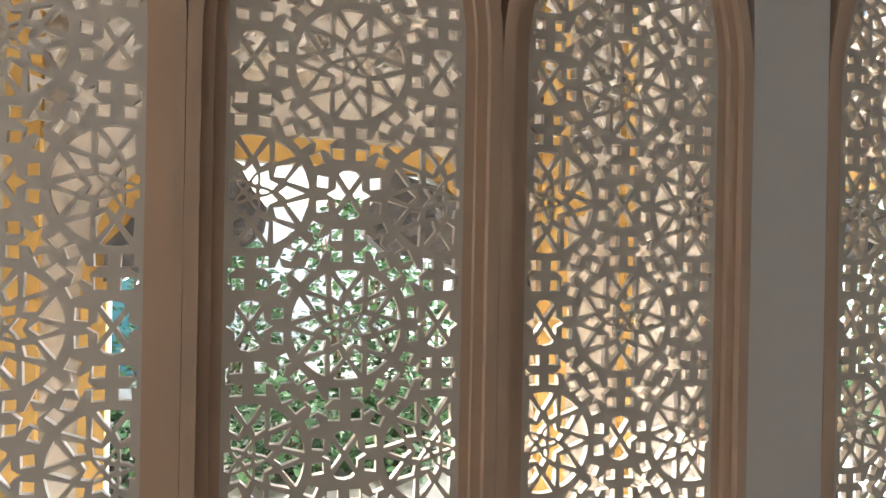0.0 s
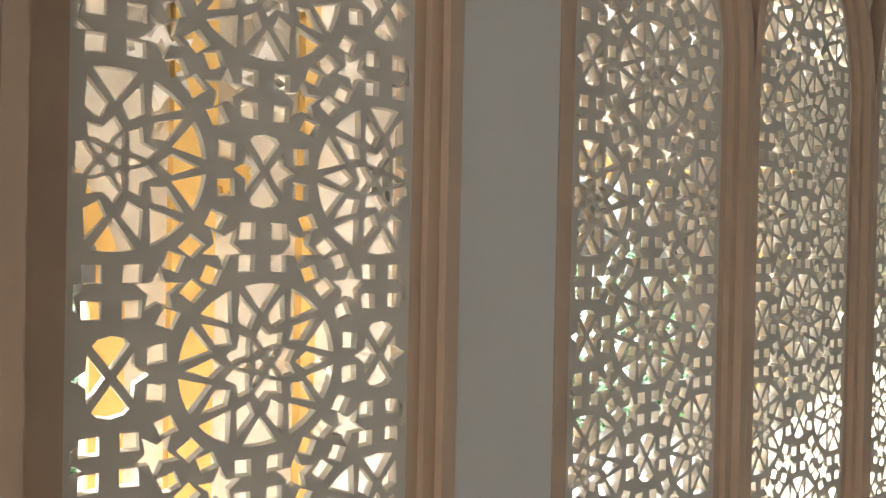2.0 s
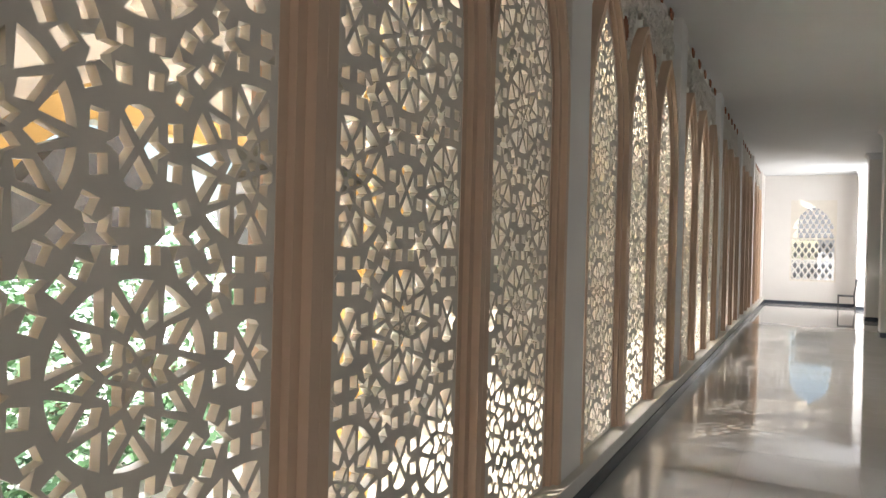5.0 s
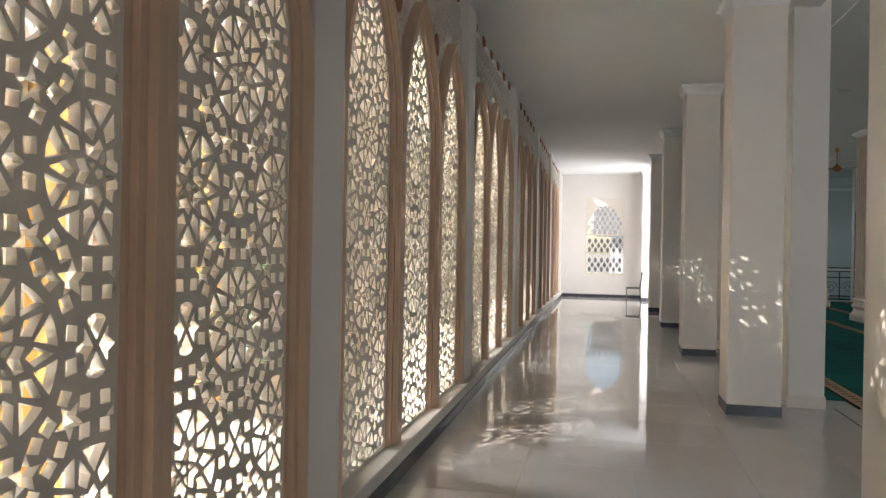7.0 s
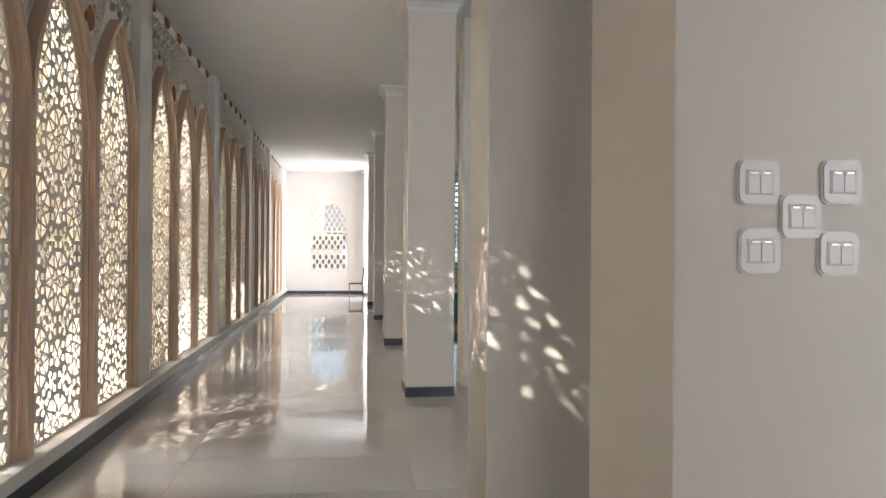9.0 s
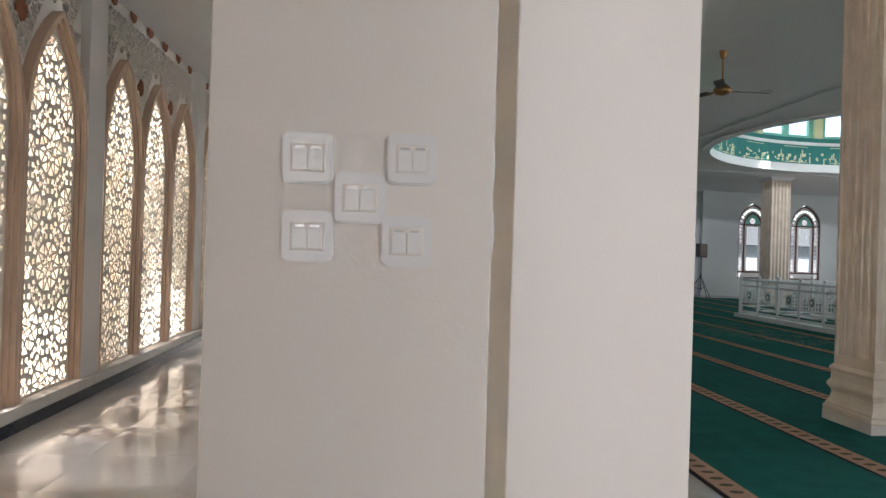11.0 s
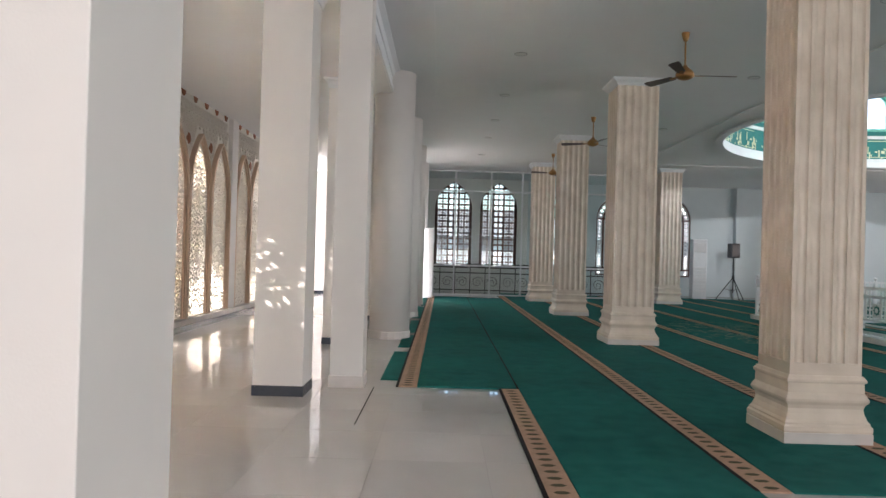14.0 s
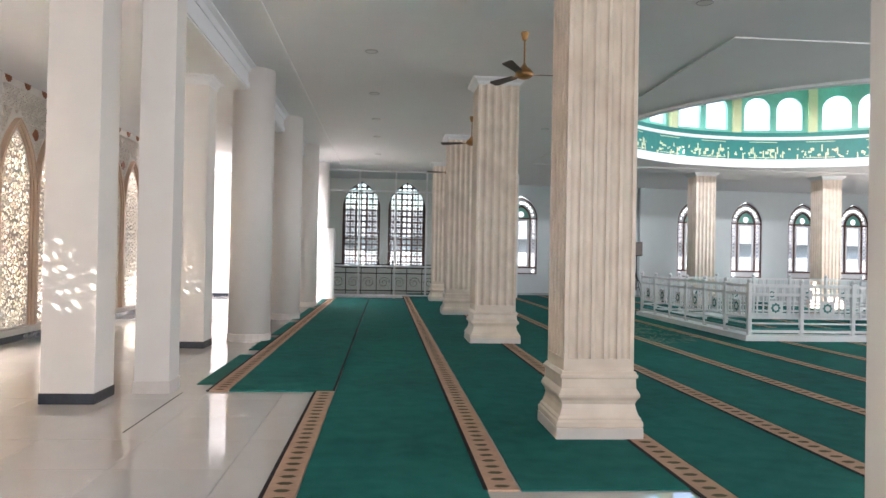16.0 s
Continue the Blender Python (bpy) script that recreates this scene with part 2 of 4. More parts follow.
def pierced_mesh(name, outline, holes, depth):
    """A plate in the xy plane with openings, as a mesh."""
    pts, loops = [], []
    for line in [outline, *holes]:
        line = line if area(line) > 0 else line[::-1]
        loops.append(list(range(len(pts), len(pts) + len(line))))
        pts += [Vector(p) for p in line]
    vs, _, fs, _, _, src = geometry.delaunay_2d_cdt(pts, [], loops, 1, 1e-5)
    keep = [f for f, s in zip(fs, src) if list(s) == [0]]
    n = len(vs)
    out, seen = [], {}
    for f in keep:
        out += [tuple(f), tuple(n + i for i in f[::-1])]
        for i in range(len(f)):
            k = (f[i], f[(i + 1) % len(f)])
            seen[k] = seen.get(k, 0) + 1
    for p, q in seen:
        if (q, p) not in seen:
            out.append((q, p, n + p, n + q))
    me = bpy.data.meshes.new(name)
    me.from_pydata([(v[0], v[1], depth / 2) for v in vs] + [(v[0], v[1], -depth / 2) for v in vs], [], out)
    me.update()
    bm = bmesh.new()
    bm.from_mesh(me)
    bmesh.ops.delete(bm, geom=[v for v in bm.verts if not v.link_faces], context="VERTS")
    bmesh.ops.recalc_face_normals(bm, faces=bm.faces[:])
    bm.to_mesh(me)
    bm.free()
    return me


# ---------------------------------------------------------------- plan
BAY = 4.12
PIL = [3.53 + BAY * k for k in range(-2, 7)]      # pilasters of the screen wall
PANEL = (0.825, 2.055, 3.285)                       # panel centres after a pilaster
HALF, SPRING, RISE, SILL = 0.475, 2.42, 1.03, 0.20
X_LAT = 0.03
CZ, HZ = 4.22, 4.60                                # corridor and hall ceilings
Y0, Y1 = -5.6, 29.5                                # corridor ends
X_HALL = 3.70                                      # line between corridor and hall ceilings

# ---------------------------------------------------------------- floor and ceilings
floor = tagged(obj("floor", box(-0.05, 30.0, Y0 - 0.2, 36.0, -0.2, -0.004), M_GROUT), "pale grey polished porcelain tile floor, glossy", "floor", kind="structure")
ceil_c = tagged(obj("ceiling_corridor", box(-0.1, X_HALL + 0.02, Y0, Y1 + 0.1, CZ, CZ + 0.1), M_CEIL), "smooth white painted corridor ceiling", "ceiling", kind="structure")

# hall ceiling with the round dome opening
DX, DY, DR = 17.3, 21.05, 5.95
circ = [(DX + DR * math.cos(2 * math.pi * i / 96), DY + DR * math.sin(2 * math.pi * i / 96)) for i in range(96)]
me = pierced_mesh("ceiling_hall", [(X_HALL, Y0), (30.0, Y0), (30.0, 36.0), (X_HALL, 36.0)], [circ], 0.1)
me.materials.append(M_CEIL)
ceil_h = new("ceiling_hall", me)
ceil_h.location = (0, 0, HZ + 0.05)
tagged(ceil_h, "smooth pale grey hall ceiling with round dome opening", "ceiling", kind="structure")
beam = tagged(obj("trim_beam", box(X_HALL - 0.16, X_HALL, Y0, Y1 + 1.5, CZ - 0.02, HZ - 0.002), M_CEIL), "painted drop beam between corridor and hall ceilings", "beam", kind="structure")
bm = bmesh.new()
add_prism(bm, [(X_HALL, HZ), (X_HALL, HZ - 0.12), (X_HALL + 0.02, HZ - 0.12), (X_HALL + 0.05, HZ - 0.05), (X_HALL + 0.12, HZ - 0.02), (X_HALL + 0.12, HZ)], "y", Y0, 31.0)
tagged(obj("trim_cornice", bm, M_CEIL), "white painted cove cornice along the hall ceiling", "cornice", kind="structure")
tagged(obj("trim_batten", box(4.40, 4.45, Y0, 31.0, HZ - 0.02, HZ - 0.001), M_CEIL), "thin white ceiling batten", "batten", kind="structure")
bm = bmesh.new()
for x0, x1, y0, y1 in ((10.78, 10.86, 14.12, 27.98), (23.74, 23.82, 14.12, 27.98), (10.86, 23.74, 14.12, 14.20), (10.86, 23.74, 27.90, 27.98)):
    add_box(bm, x0, x1, y0, y1, HZ - 0.02, HZ - 0.001)
tagged(obj("trim_dome_square", bm, M_CEIL), "square white batten frame round the dome", "batten", kind="structure")

# ---------------------------------------------------------------- closing walls
# Out of view; added to shade the screens from the south hall lamp.
tagged(obj("wall_partition", box(3.62, 3.74, Y0, 3.9, 0, CZ), M_WALL), "unseen cream wall added to keep hall lamp light off the screens", "wall", kind="structure")
tagged(obj("wall_south", box(-0.3, 30.2, Y0 - 0.2, Y0, 0, HZ + 0.1), M_WALL), "cream painted end wall", "wall", kind="structure")
# ---------------------------------------------------------------- screen pattern
def polar(cx, cy, r, a):
    a = radians(a)
    return (cx + r * math.cos(a), cy + r * math.sin(a))


def rosette(cx, cy, knot, f=0.221):
    """Openings of one ten-rayed rosette; the five tips of its woven knot start at the angle given."""
    hs = []

    def at(r, a):
        return polar(cx, cy, r * f, a)

    for k in range(10):
        a = 90 + 36 * k
        hs.append([at(0.99, a + d) for d in (-13.2, -6.6, 0, 6.6, 13.2)] + [at(0.625, a)])
        hs.append([at(0.915, a + 18), at(0.61, a + 29.5), at(0.455, a + 18), at(0.61, a + 6.5)])
    for k in range(5):
        g = knot + 72 * k
        hs.append([at(0.345, g + 5), at(0.47, g + 18), at(0.37, g + 36), at(0.47, g + 54), at(0.345, g + 67), at(0.265, g + 56), at(0.20, g + 45), at(0.185, g + 36), at(0.20, g + 27), at(0.265, g + 16)])
        hs.append([at(0.125, g), at(0.165, g + 17), at(0.235, g + 9), at(0.315, g), at(0.235, g - 9), at(0.165, g - 17)])
    hs.append([at(0.085, knot + 36 + 72 * k) for k in range(5)])
    return hs


def star5(cx, cy, r, turn):
    return [polar(cx, cy, r if i % 2 == 0 else r * 0.45, turn + 36 * i) for i in range(10)]


def quad(cx, cy, r, turn, w=0.8):
    return [polar(cx, cy, r * (1 if i % 2 == 0 else w), turn + 90 * i) for i in range(4)]


def hex_cross(cx, cy):
    """Six-sided figure split by a cross into two tall and two star-like openings."""
    t = 0.013
    tall = [(-0.042, 0.078), (-0.030, 0.092), (0.0, 0.099), (0.030, 0.092), (0.042, 0.078), (0.0, t + 0.004)]
    side = [(t, 0), (0.052, 0.058), (0.054, 0.021), (0.088, 0), (0.054, -0.021), (0.052, -0.058)]
    return [[(cx + sx * x, cy + sz * z) for x, z in shape] for shape, signs in ((tall, ((1, 1), (1, -1))), (side, ((1, 1), (-1, 1)))) for sx, sz in signs]


def field(z_lo, z_hi, half, z_ref):
    """All openings of the rosette field between two heights."""
    hs = []
    for k in range(-8, 12):
        y = z_ref + 0.5175 * k
        if not z_lo - 0.4 < y < z_hi + 0.4:
            continue
        here = (-0.375, 0.375) if k % 2 else (0.0,)
        between = (0.0,) if k % 2 else (-0.375, 0.375)
        for x in here:
            hs += rosette(x, y, 0 if k % 2 else 180)
        for x in between:
            hs += hex_cross(x, y)
            for sx in (-1, 1):
                for sy in (-1, 1):
                    for dx, dy, r, turn in ((0.105, 0.048, 0.034, 50), (0.045, 0.160, 0.033, 45), (0.045, 0.246, 0.033, 45), (0.130, 0.134, 0.033, 22), (0.140, 0.276, 0.033, 24), (0.190, 0.202, 0.035, 5)):
                        hs.append(quad(x + sx * dx, y + sy * dy, r, turn if sx * sy > 0 else 180 - turn, 0.92))
                    hs.append(star5(x + sx * 0.107, y + sy * 0.203, 0.060, 90 * sy))
    return hs


def cut_field(hs, hull, least=0.00025):
    if area(hull) < 0:
        hull = hull[::-1]
    out = []
    for h in hs:
        c = clip_convex(h, hull)
        if len(c) >= 3 and abs(area(c)) > least:
            out.append(c)
    return out


inner = arch_line(HALF - 0.016, SPRING, RISE - 0.03, SILL + 0.02)
screen_mesh = pierced_mesh("screen_panel", arch_line(HALF + 0.004, SPRING, RISE + 0.006, SILL), cut_field(field(SILL, SPRING + RISE, HALF, 1.305), inner), 0.034)
screen_mesh.materials.append(M_SCREEN)

# stepped frame round a panel
def frame_bm():
    bm = bmesh.new()
    lines = [arch_line(HALF + o, SPRING, RISE + o * 1.1, SILL) for o in (0.0, 0.042, 0.087, 0.1390)]
    for (a, b), front in zip(zip(lines, lines[1:]), (0.050, 0.080, 0.118)):
        add_ring(bm, a, b, "x", -0.05, front)
    return bm


me_frame = None
rows = []
for py in PIL:
    for c in PANEL:
        y = py + c
        if y + 0.7 > Y1 or y < Y0 + 0.5:
            continue
        rows.append(y)
for i, y in enumerate(rows):
    t = thing("screen_window", (0, y, 0), 0, "tall pointed-arch screen of cut star rosettes in a stepped peach frame", "screen window", "screen windows of the corridor wall")
    s = new("lattice_panel", screen_mesh)
    s.parent = t
    s.matrix_basis = Matrix(((0, 0, 1, X_LAT + 0.001), (1, 0, 0, 0), (0, 1, 0, 0), (0, 0, 0, 1)))
    s["label"] = "cream pierced lattice of rosettes and stars"
    if me_frame is None:
        f = part("frame", frame_bm(), M_PEACH, t, "stepped peach painted arch frame")
        me_frame = f.data
    else:
        f = new("frame", me_frame)
        f.parent = t
        f["label"] = "stepped peach painted arch frame"

# spandrels: backing wall above the arches with raised star lattice, and pilasters
def top_outline(y0, y1, ys):
    """Wall outline (along y, z) above the arches between two pilasters."""
    pts = [(y0, CZ), (y0, SPRING)]
    for y in ys:
        pts += [(y + a, z) for a, z in arch_line(HALF + 0.1375, SPRING, RISE + 0.154, SPRING, 12)[1:-1]]
    pts += [(y1, SPRING), (y1, CZ)]
    out = [pts[0]]
    for p in pts[1:]:
        if abs(p[0] - out[-1][0]) + abs(p[1] - out[-1][1]) > 1e-4:
            out.append(p)
    return out


def inside_top(p, ys, width, m=0.02):
    if p[0] < m or p[0] > width - m or p[1] > CZ - m or p[1] < SPRING:
        return False
    for y in ys:
        h = HALF + 0.1375 + m
        r = RISE + 0.154 + m
        k = (r * r - h * h) / (2 * h)
        dz = p[1] - SPRING
        dx = abs(p[0] - y)
        if (dx + k) ** 2 + dz * dz < (h + k) ** 2:
            return False
    return True


W = BAY - 0.432
ys = [c - 0.211 for c in PANEL]
bm = bmesh.new()
s = 0.205
for i in range(-1, int(W / s) + 2):
    for j in range(0, 10):
        x = i * s + (s / 2 if j % 2 else 0)
        z = SPRING - 0.02 + j * s * 0.87
        out = [polar(x, z, 0.100 if q % 2 == 0 else 0.076, 30 * q) for q in range(13)]
        inn = [polar(x, z, 0.078 if q % 2 == 0 else 0.050, 30 * q) for q in range(13)]
        if all(inside_top(p, ys, W, 0.006) for p in out):
            add_ring(bm, inn, out, "x", 0.018, 0.05)
            for q in range(6):
                p, r = polar(x, z, 0.018, 60 * q), polar(x, z, 0.066, 60 * q + 30)
                n = ((r[1] - p[1]) * 0.09, -(r[0] - p[0]) * 0.09)
                add_prism(bm, [(p[0] - n[0], p[1] - n[1]), (r[0] - n[0], r[1] - n[1]), (r[0] + n[0], r[1] + n[1]), (p[0] + n[0], p[1] + n[1])], "x", 0.018, 0.048)
        for q in (30, 150, 270):
            c = polar(x, z, s / math.sqrt(3), q)
            out = [polar(*c, 0.034, q + 120 * w) for w in range(4)]
            inn = [polar(*c, 0.016, q + 120 * w) for w in range(4)]
            if all(inside_top(p, ys, W, 0.006) for p in out):
                add_ring(bm, inn, out, "x", 0.018, 0.046)
frieze_mesh = bpy.data.meshes.new("spandrel_lattice")
bm.to_mesh(frieze_mesh)
bm.free()
frieze_mesh.materials.append(M_SCREEN)
star12 = [polar(0, 0, 0.105 if i % 2 == 0 else 0.082, 15 * i) for i in range(24)]
half12 = [p for p in [polar(0, 0, 0.105 if i % 2 == 0 else 0.082, 180 + 15 * i) for i in range(13)]]
for py in PIL[:-1]:
    if py < Y0:
        continue
    w = tagged(obj("wall_spandrel", add_prism(bmesh.new(), top_outline(py + 0.211, py + BAY - 0.221, [py + c for c in PANEL]), "x", -0.06, 0.02), M_FACADE), "cream spandrel wall above the arched screens", "wall", kind="structure")
    fz = new("spandrel_lattice", frieze_mesh)
    fz.location = (0.004, py + 0.211, 0)
    tagged(fz, "raised cream star lattice over the arches", "lattice panel", "spandrel lattices", "stuff")
    for c in (PANEL[0] + 0.615, PANEL[1] + 0.615):
        o = tagged(obj("star_inlay", add_prism(bmesh.new(), [(py + c + a, 3.42 + b) for a, b in star12], "x", 0.04, 0.058), M_RUST), "rust-brown twelve-pointed star on the spandrel lattice", "ornament", "rust star inlays")
    for k in range(6):
        yy = py + 0.211 + (k + 0.5) * W / 6
        tagged(obj("star_inlay", add_prism(bmesh.new(), [(yy + a, CZ - 0.002 + b) for a, b in half12], "x", 0.04, 0.058), M_RUST), "half rust-brown star against the ceiling", "ornament", "rust star inlays")
for k, py in enumerate(PIL):
    if py < Y0 or py > Y1:
        continue
    tagged(obj("wall_pilaster_%d" % k, box(-0.06, 0.115, py - 0.2195, py + 0.2095, SILL, CZ, 0.004), M_PILASTER), "smooth white pilaster between groups of screens", "pilaster", kind="structure")
# curb under the screens
tagged(obj("sill", box(-0.25, 0.175, Y0, Y1, 0.10, SILL, 0.006), M_SILL), "cream rendered low sill under the screens", "sill", kind="structure")
tagged(obj("baseboard_dark", box(-0.25, 0.185, Y0, Y1, 0.0, 0.10), M_DARK), "dark blue-grey tile skirting below the sill", "skirting", kind="structure")
tagged(obj("wall_base", box(-0.30, -0.25, Y0, Y1, -0.2, SILL), M_FACADE), "outer face of the curb", "wall", kind="structure")
# ---------------------------------------------------------------- corridor columns
def square_column(name, x0, x1, y0, y1, top, skirt, label, cap=True):
    t = thing(name, ((x0 + x1) / 2, (y0 + y1) / 2, 0), 0, label, "column", "corridor columns")
    a, b = (x1 - x0) / 2, (y1 - y0) / 2
    part("shaft", box(-a, a, -b, b, 0.0, top, 0.004), M_WALL, t)
    if skirt:
        part("skirting", box(-a - 0.008, a + 0.008, -b - 0.008, b + 0.008, 0.0, 0.105), M_DARK, t, "dark blue-grey tile skirting")
    if cap:
        bm = bmesh.new()
        prof = [(0.0, top - 0.16), (0.012, top - 0.15), (0.02, top - 0.10), (0.05, top - 0.05), (0.085, top - 0.03), (0.085, top - 0.001)]
        for (o0, z0), (o1, z1) in zip(prof, prof[1:]):
            lo = [bm.verts.new((sx * (a + o0), sy * (b + o0), z0)) for sx, sy in ((-1, -1), (1, -1), (1, 1), (-1, 1))]
            hi = [bm.verts.new((sx * (a + o1), sy * (b + o1), z1)) for sx, sy in ((-1, -1), (1, -1), (1, 1), (-1, 1))]
            for i in range(4):
                bm.faces.new((lo[i], lo[(i + 1) % 4], hi[(i + 1) % 4], hi[i]))
        part("cornice", bm, M_CEIL, t, "white moulded cornice")
    return t


CX0, CX1 = 2.766, 3.27
for y in (-0.9, 7.40, 11.72, 15.9, 20.1, 24.2, 28.3):
    square_column("corridor_column", CX0, CX1, y, y + 0.50, CZ, True, "square cream painted column with dark tile skirting")
S = square_column("switch_column", 2.742, 3.235, 5.45, 5.93, CZ, True, "square cream column carrying five light switches")
T = square_column("hall_edge_column", 3.375, 3.862, 6.03, 6.58, HZ, False, "square cream painted column at the hall edge")


def slim_pillar(x0, x1, y0, y1):
    t = thing("slim_pillar", ((x0 + x1) / 2, (y0 + y1) / 2, 0), 0, "slim square cream pillar with a pale marble base", "pillar", "hall edge pillars")
    a, b = (x1 - x0) / 2, (y1 - y0) / 2
    part("shaft", box(-a, a, -b, b, 0, HZ, 0.004), M_WALL, t)
    part("base", box(-a - 0.012, a + 0.012, -b - 0.012, b + 0.012, 0, 0.13, 0.004), M_PLINTH, t, "pale marble tile base")


slim_pillar(3.455, 3.81, 12.27, 12.63)


def round_column(x, y, r):
    t = thing("round_column", (x, y, 0), 0, "smooth round cream column with a pale marble base", "column", "round hall columns")
    part("shaft", add_lathe(bmesh.new(), [(r, 0.0), (r, HZ)], 40), M_WALL, t, smooth=True)
    part("base", add_lathe(bmesh.new(), [(r + 0.015, 0.0), (r + 0.015, 0.12), (r, 0.13)], 20), M_PLINTH, t, "pale marble tile base")


for y in (17.1, 21.3, 25.4, 29.4):
    round_column(3.74, y, 0.35)


# ---------------------------------------------------------------- fluted marble columns
def fluted_column(x, y, s):
    t = thing("fluted_column", (x, y, 0), 0, "cream veined marble column with fluted shaft and moulded base", "column", "fluted hall columns")
    h = s / 2
    part("plinth", box(-h, h, -h, h, 0.0, 0.10, 0.004), M_PLINTH, t, "pale grey marble plinth")
    k = s / 0.71
    prof = [(0.345, 0.10), (0.352, 0.115), (0.352, 0.15), (0.338, 0.165), (0.338, 0.18), (0.322, 0.20), (0.306, 0.25), (0.300, 0.29), (0.308, 0.32), (0.330, 0.35), (0.332, 0.37), (0.318, 0.40), (0.306, 0.42), (0.304, 0.50), (0.318, 0.51), (0.318, 0.53), (0.310, 0.54), (0.298, 0.56)]
    bm = add_lathe(bmesh.new(), [(r * k, z) for r, z in prof], square=True)
    part("base", bm, M_MARBLE, t, "moulded marble base")
    w = 0.288 * k
    # fluted plan outline
    n, wid, dep = 5, 0.052 * k, 0.026 * k
    side = []
    pitch = 2 * w / (n + 0.35)
    for i in range(n):
        c = -w + pitch * (i + 0.675)
        for q in range(7):
            a = math.pi * q / 6
            side.append((c - wid * math.cos(a) * 0.78, -w + dep * math.sin(a)))
    outline = []
    for turn in range(4):
        ca, sa = (1, 0, -1, 0)[turn], (0, 1, 0, -1)[turn]
        outline.append((-w * ca - -w * sa, -w * sa + -w * ca))
        outline += [(px * ca - py * sa, px * sa + py * ca) for px, py in side]
    top = HZ - 0.10
    bm = bmesh.new()
    add_prism(bm, [(-w, -w), (w, -w), (w, w), (-w, w)], "z", 0.56, 0.66)
    add_prism(bm, outline, "z", 0.66, top)
    part("shaft", bm, M_MARBLE, t, "fluted marble shaft")
    bm = add_lathe(bmesh.new(), [(w, top - 0.02), (w + 0.02, top), (w + 0.035, top + 0.03), (w + 0.09, top + 0.07), (w + 0.10, HZ - 0.001)], square=True)
    part("capital", bm, M_CEIL, t, "white moulded capital")


fluted_column(7.815, 10.70, 0.73)
for x, y in ((7.94, 17.25), (7.95, 23.25), (7.95, 28.75), (12.35, 29.3), (17.17, 29.3), (21.8, 29.3)):
    fluted_column(x, y, 0.88)

# ---------------------------------------------------------------- carpets
def carpet(name, x0, x1, y0, y1, z, label):
    bm = bmesh.new()
    ny = max(2, int((y1 - y0) / 0.25))
    nx = 4
    grid = [[bm.verts.new((x0 + (x1 - x0) * i / nx + (0.008 * noise.noise((0, j * 0.7, x0)) if i in (0, nx) else 0), y0 + (y1 - y0) * j / ny, z + 0.004 * noise.noise((i * 0.6 + x0, j * 0.35, 1)))) for i in range(nx + 1)] for j in range(ny + 1)]
    for j in range(ny):
        for i in range(nx):
            bm.faces.new((grid[j][i], grid[j][i + 1], grid[j + 1][i + 1], grid[j + 1][i]))
    g = bmesh.ops.extrude_face_region(bm, geom=bm.faces[:])
    for v in g["geom"]:
        if isinstance(v, bmesh.types.BMVert):
            v.co.z = 0.0005
    bmesh.ops.recalc_face_normals(bm, faces=bm.faces[:])
    t = thing(name, (0, 0, 0), 0, label, "carpet", "prayer carpets")
    part("carpet_body", bm, M_GREEN, t)
    return t


def border(t, xc, y0, y1, w=0.19, z=0.016, dark=-1):
    part("border", box(xc - w / 2, xc + w / 2, y0, y1, z - 0.012, z), M_STRIP, t, "beige patterned woven border")
    for s in ((-1, 1) if dark == 0 else (dark,)):
        x = xc + s * (w / 2 + 0.014)
        part("edging", box(x - 0.014, x + 0.014, y0, y1, z - 0.012, z + 0.001), M_STRIPDARK, t, "dark border edging")
    bm = bmesh.new()
    y = y0 + 0.07
    while y < y1 - 0.05:
        add_prism(bm, [(xc + a * 0.055, y + b * 0.034) for a, b in ((-1, 0), (-0.45, -0.8), (0.45, -0.8), (1, 0), (0.45, 0.8), (-0.45, 0.8))], "z", z, z + 0.0015)
        y += 0.145
    o = part("motif_band", bm, M_MOTIF, t, "band of small olive woven motifs")
    o["kind"] = "stuff"


t = carpet("prayer_carpet", 4.40, 5.50, 12.40, 29.6, 0.022, "short green prayer carpet with a beige border, laid on tiles")
border(t, 4.295, 12.38, 29.6, 0.20, 0.016, -1)
part("edging", box(5.497, 5.513, 12.40, 29.6, 0.002, 0.0235), M_STRIPDARK, t, "dark stitched edge")
t = carpet("prayer_carpet", 5.52, 6.70, Y0 + 2, 29.4, 0.012, "long deep green prayer carpet with beige border")
border(t, 5.42, Y0 + 2, 12.395, 0.19, 0.014, -1)
t = carpet("prayer_carpet", 6.93, 8.05, 9.08, 33.0, 0.012, "deep green prayer carpet running past marble columns")
border(t, 6.81, 9.08, 31.0, 0.20, 0.014, -1)
for i in range(1, 10):
    x0 = 6.93 + 1.34 * i
    t = carpet("prayer_carpet", x0, x0 + 1.12, Y0 + 2, 33.0, 0.012, "deep green prayer carpet in the main hall")
    border(t, x0 - 0.11, Y0 + 2, 33.0, 0.20, 0.014, -1)
# ragged side strips by the round columns
for y0, y1, w in ((12.8, 15.2, 0.22), (15.75, 17.4, 0.20), (17.9, 20.3, 0.19), (20.9, 24.6, 0.2), (25.2, 28.8, 0.2)):
    tagged(obj("carpet_offcut", box(4.182 - w, 4.172, y0, y1, 0.0, 0.012, 0.003), M_GREEN), "narrow green carpet offcut beside the border", "carpet", "carpet offcuts")

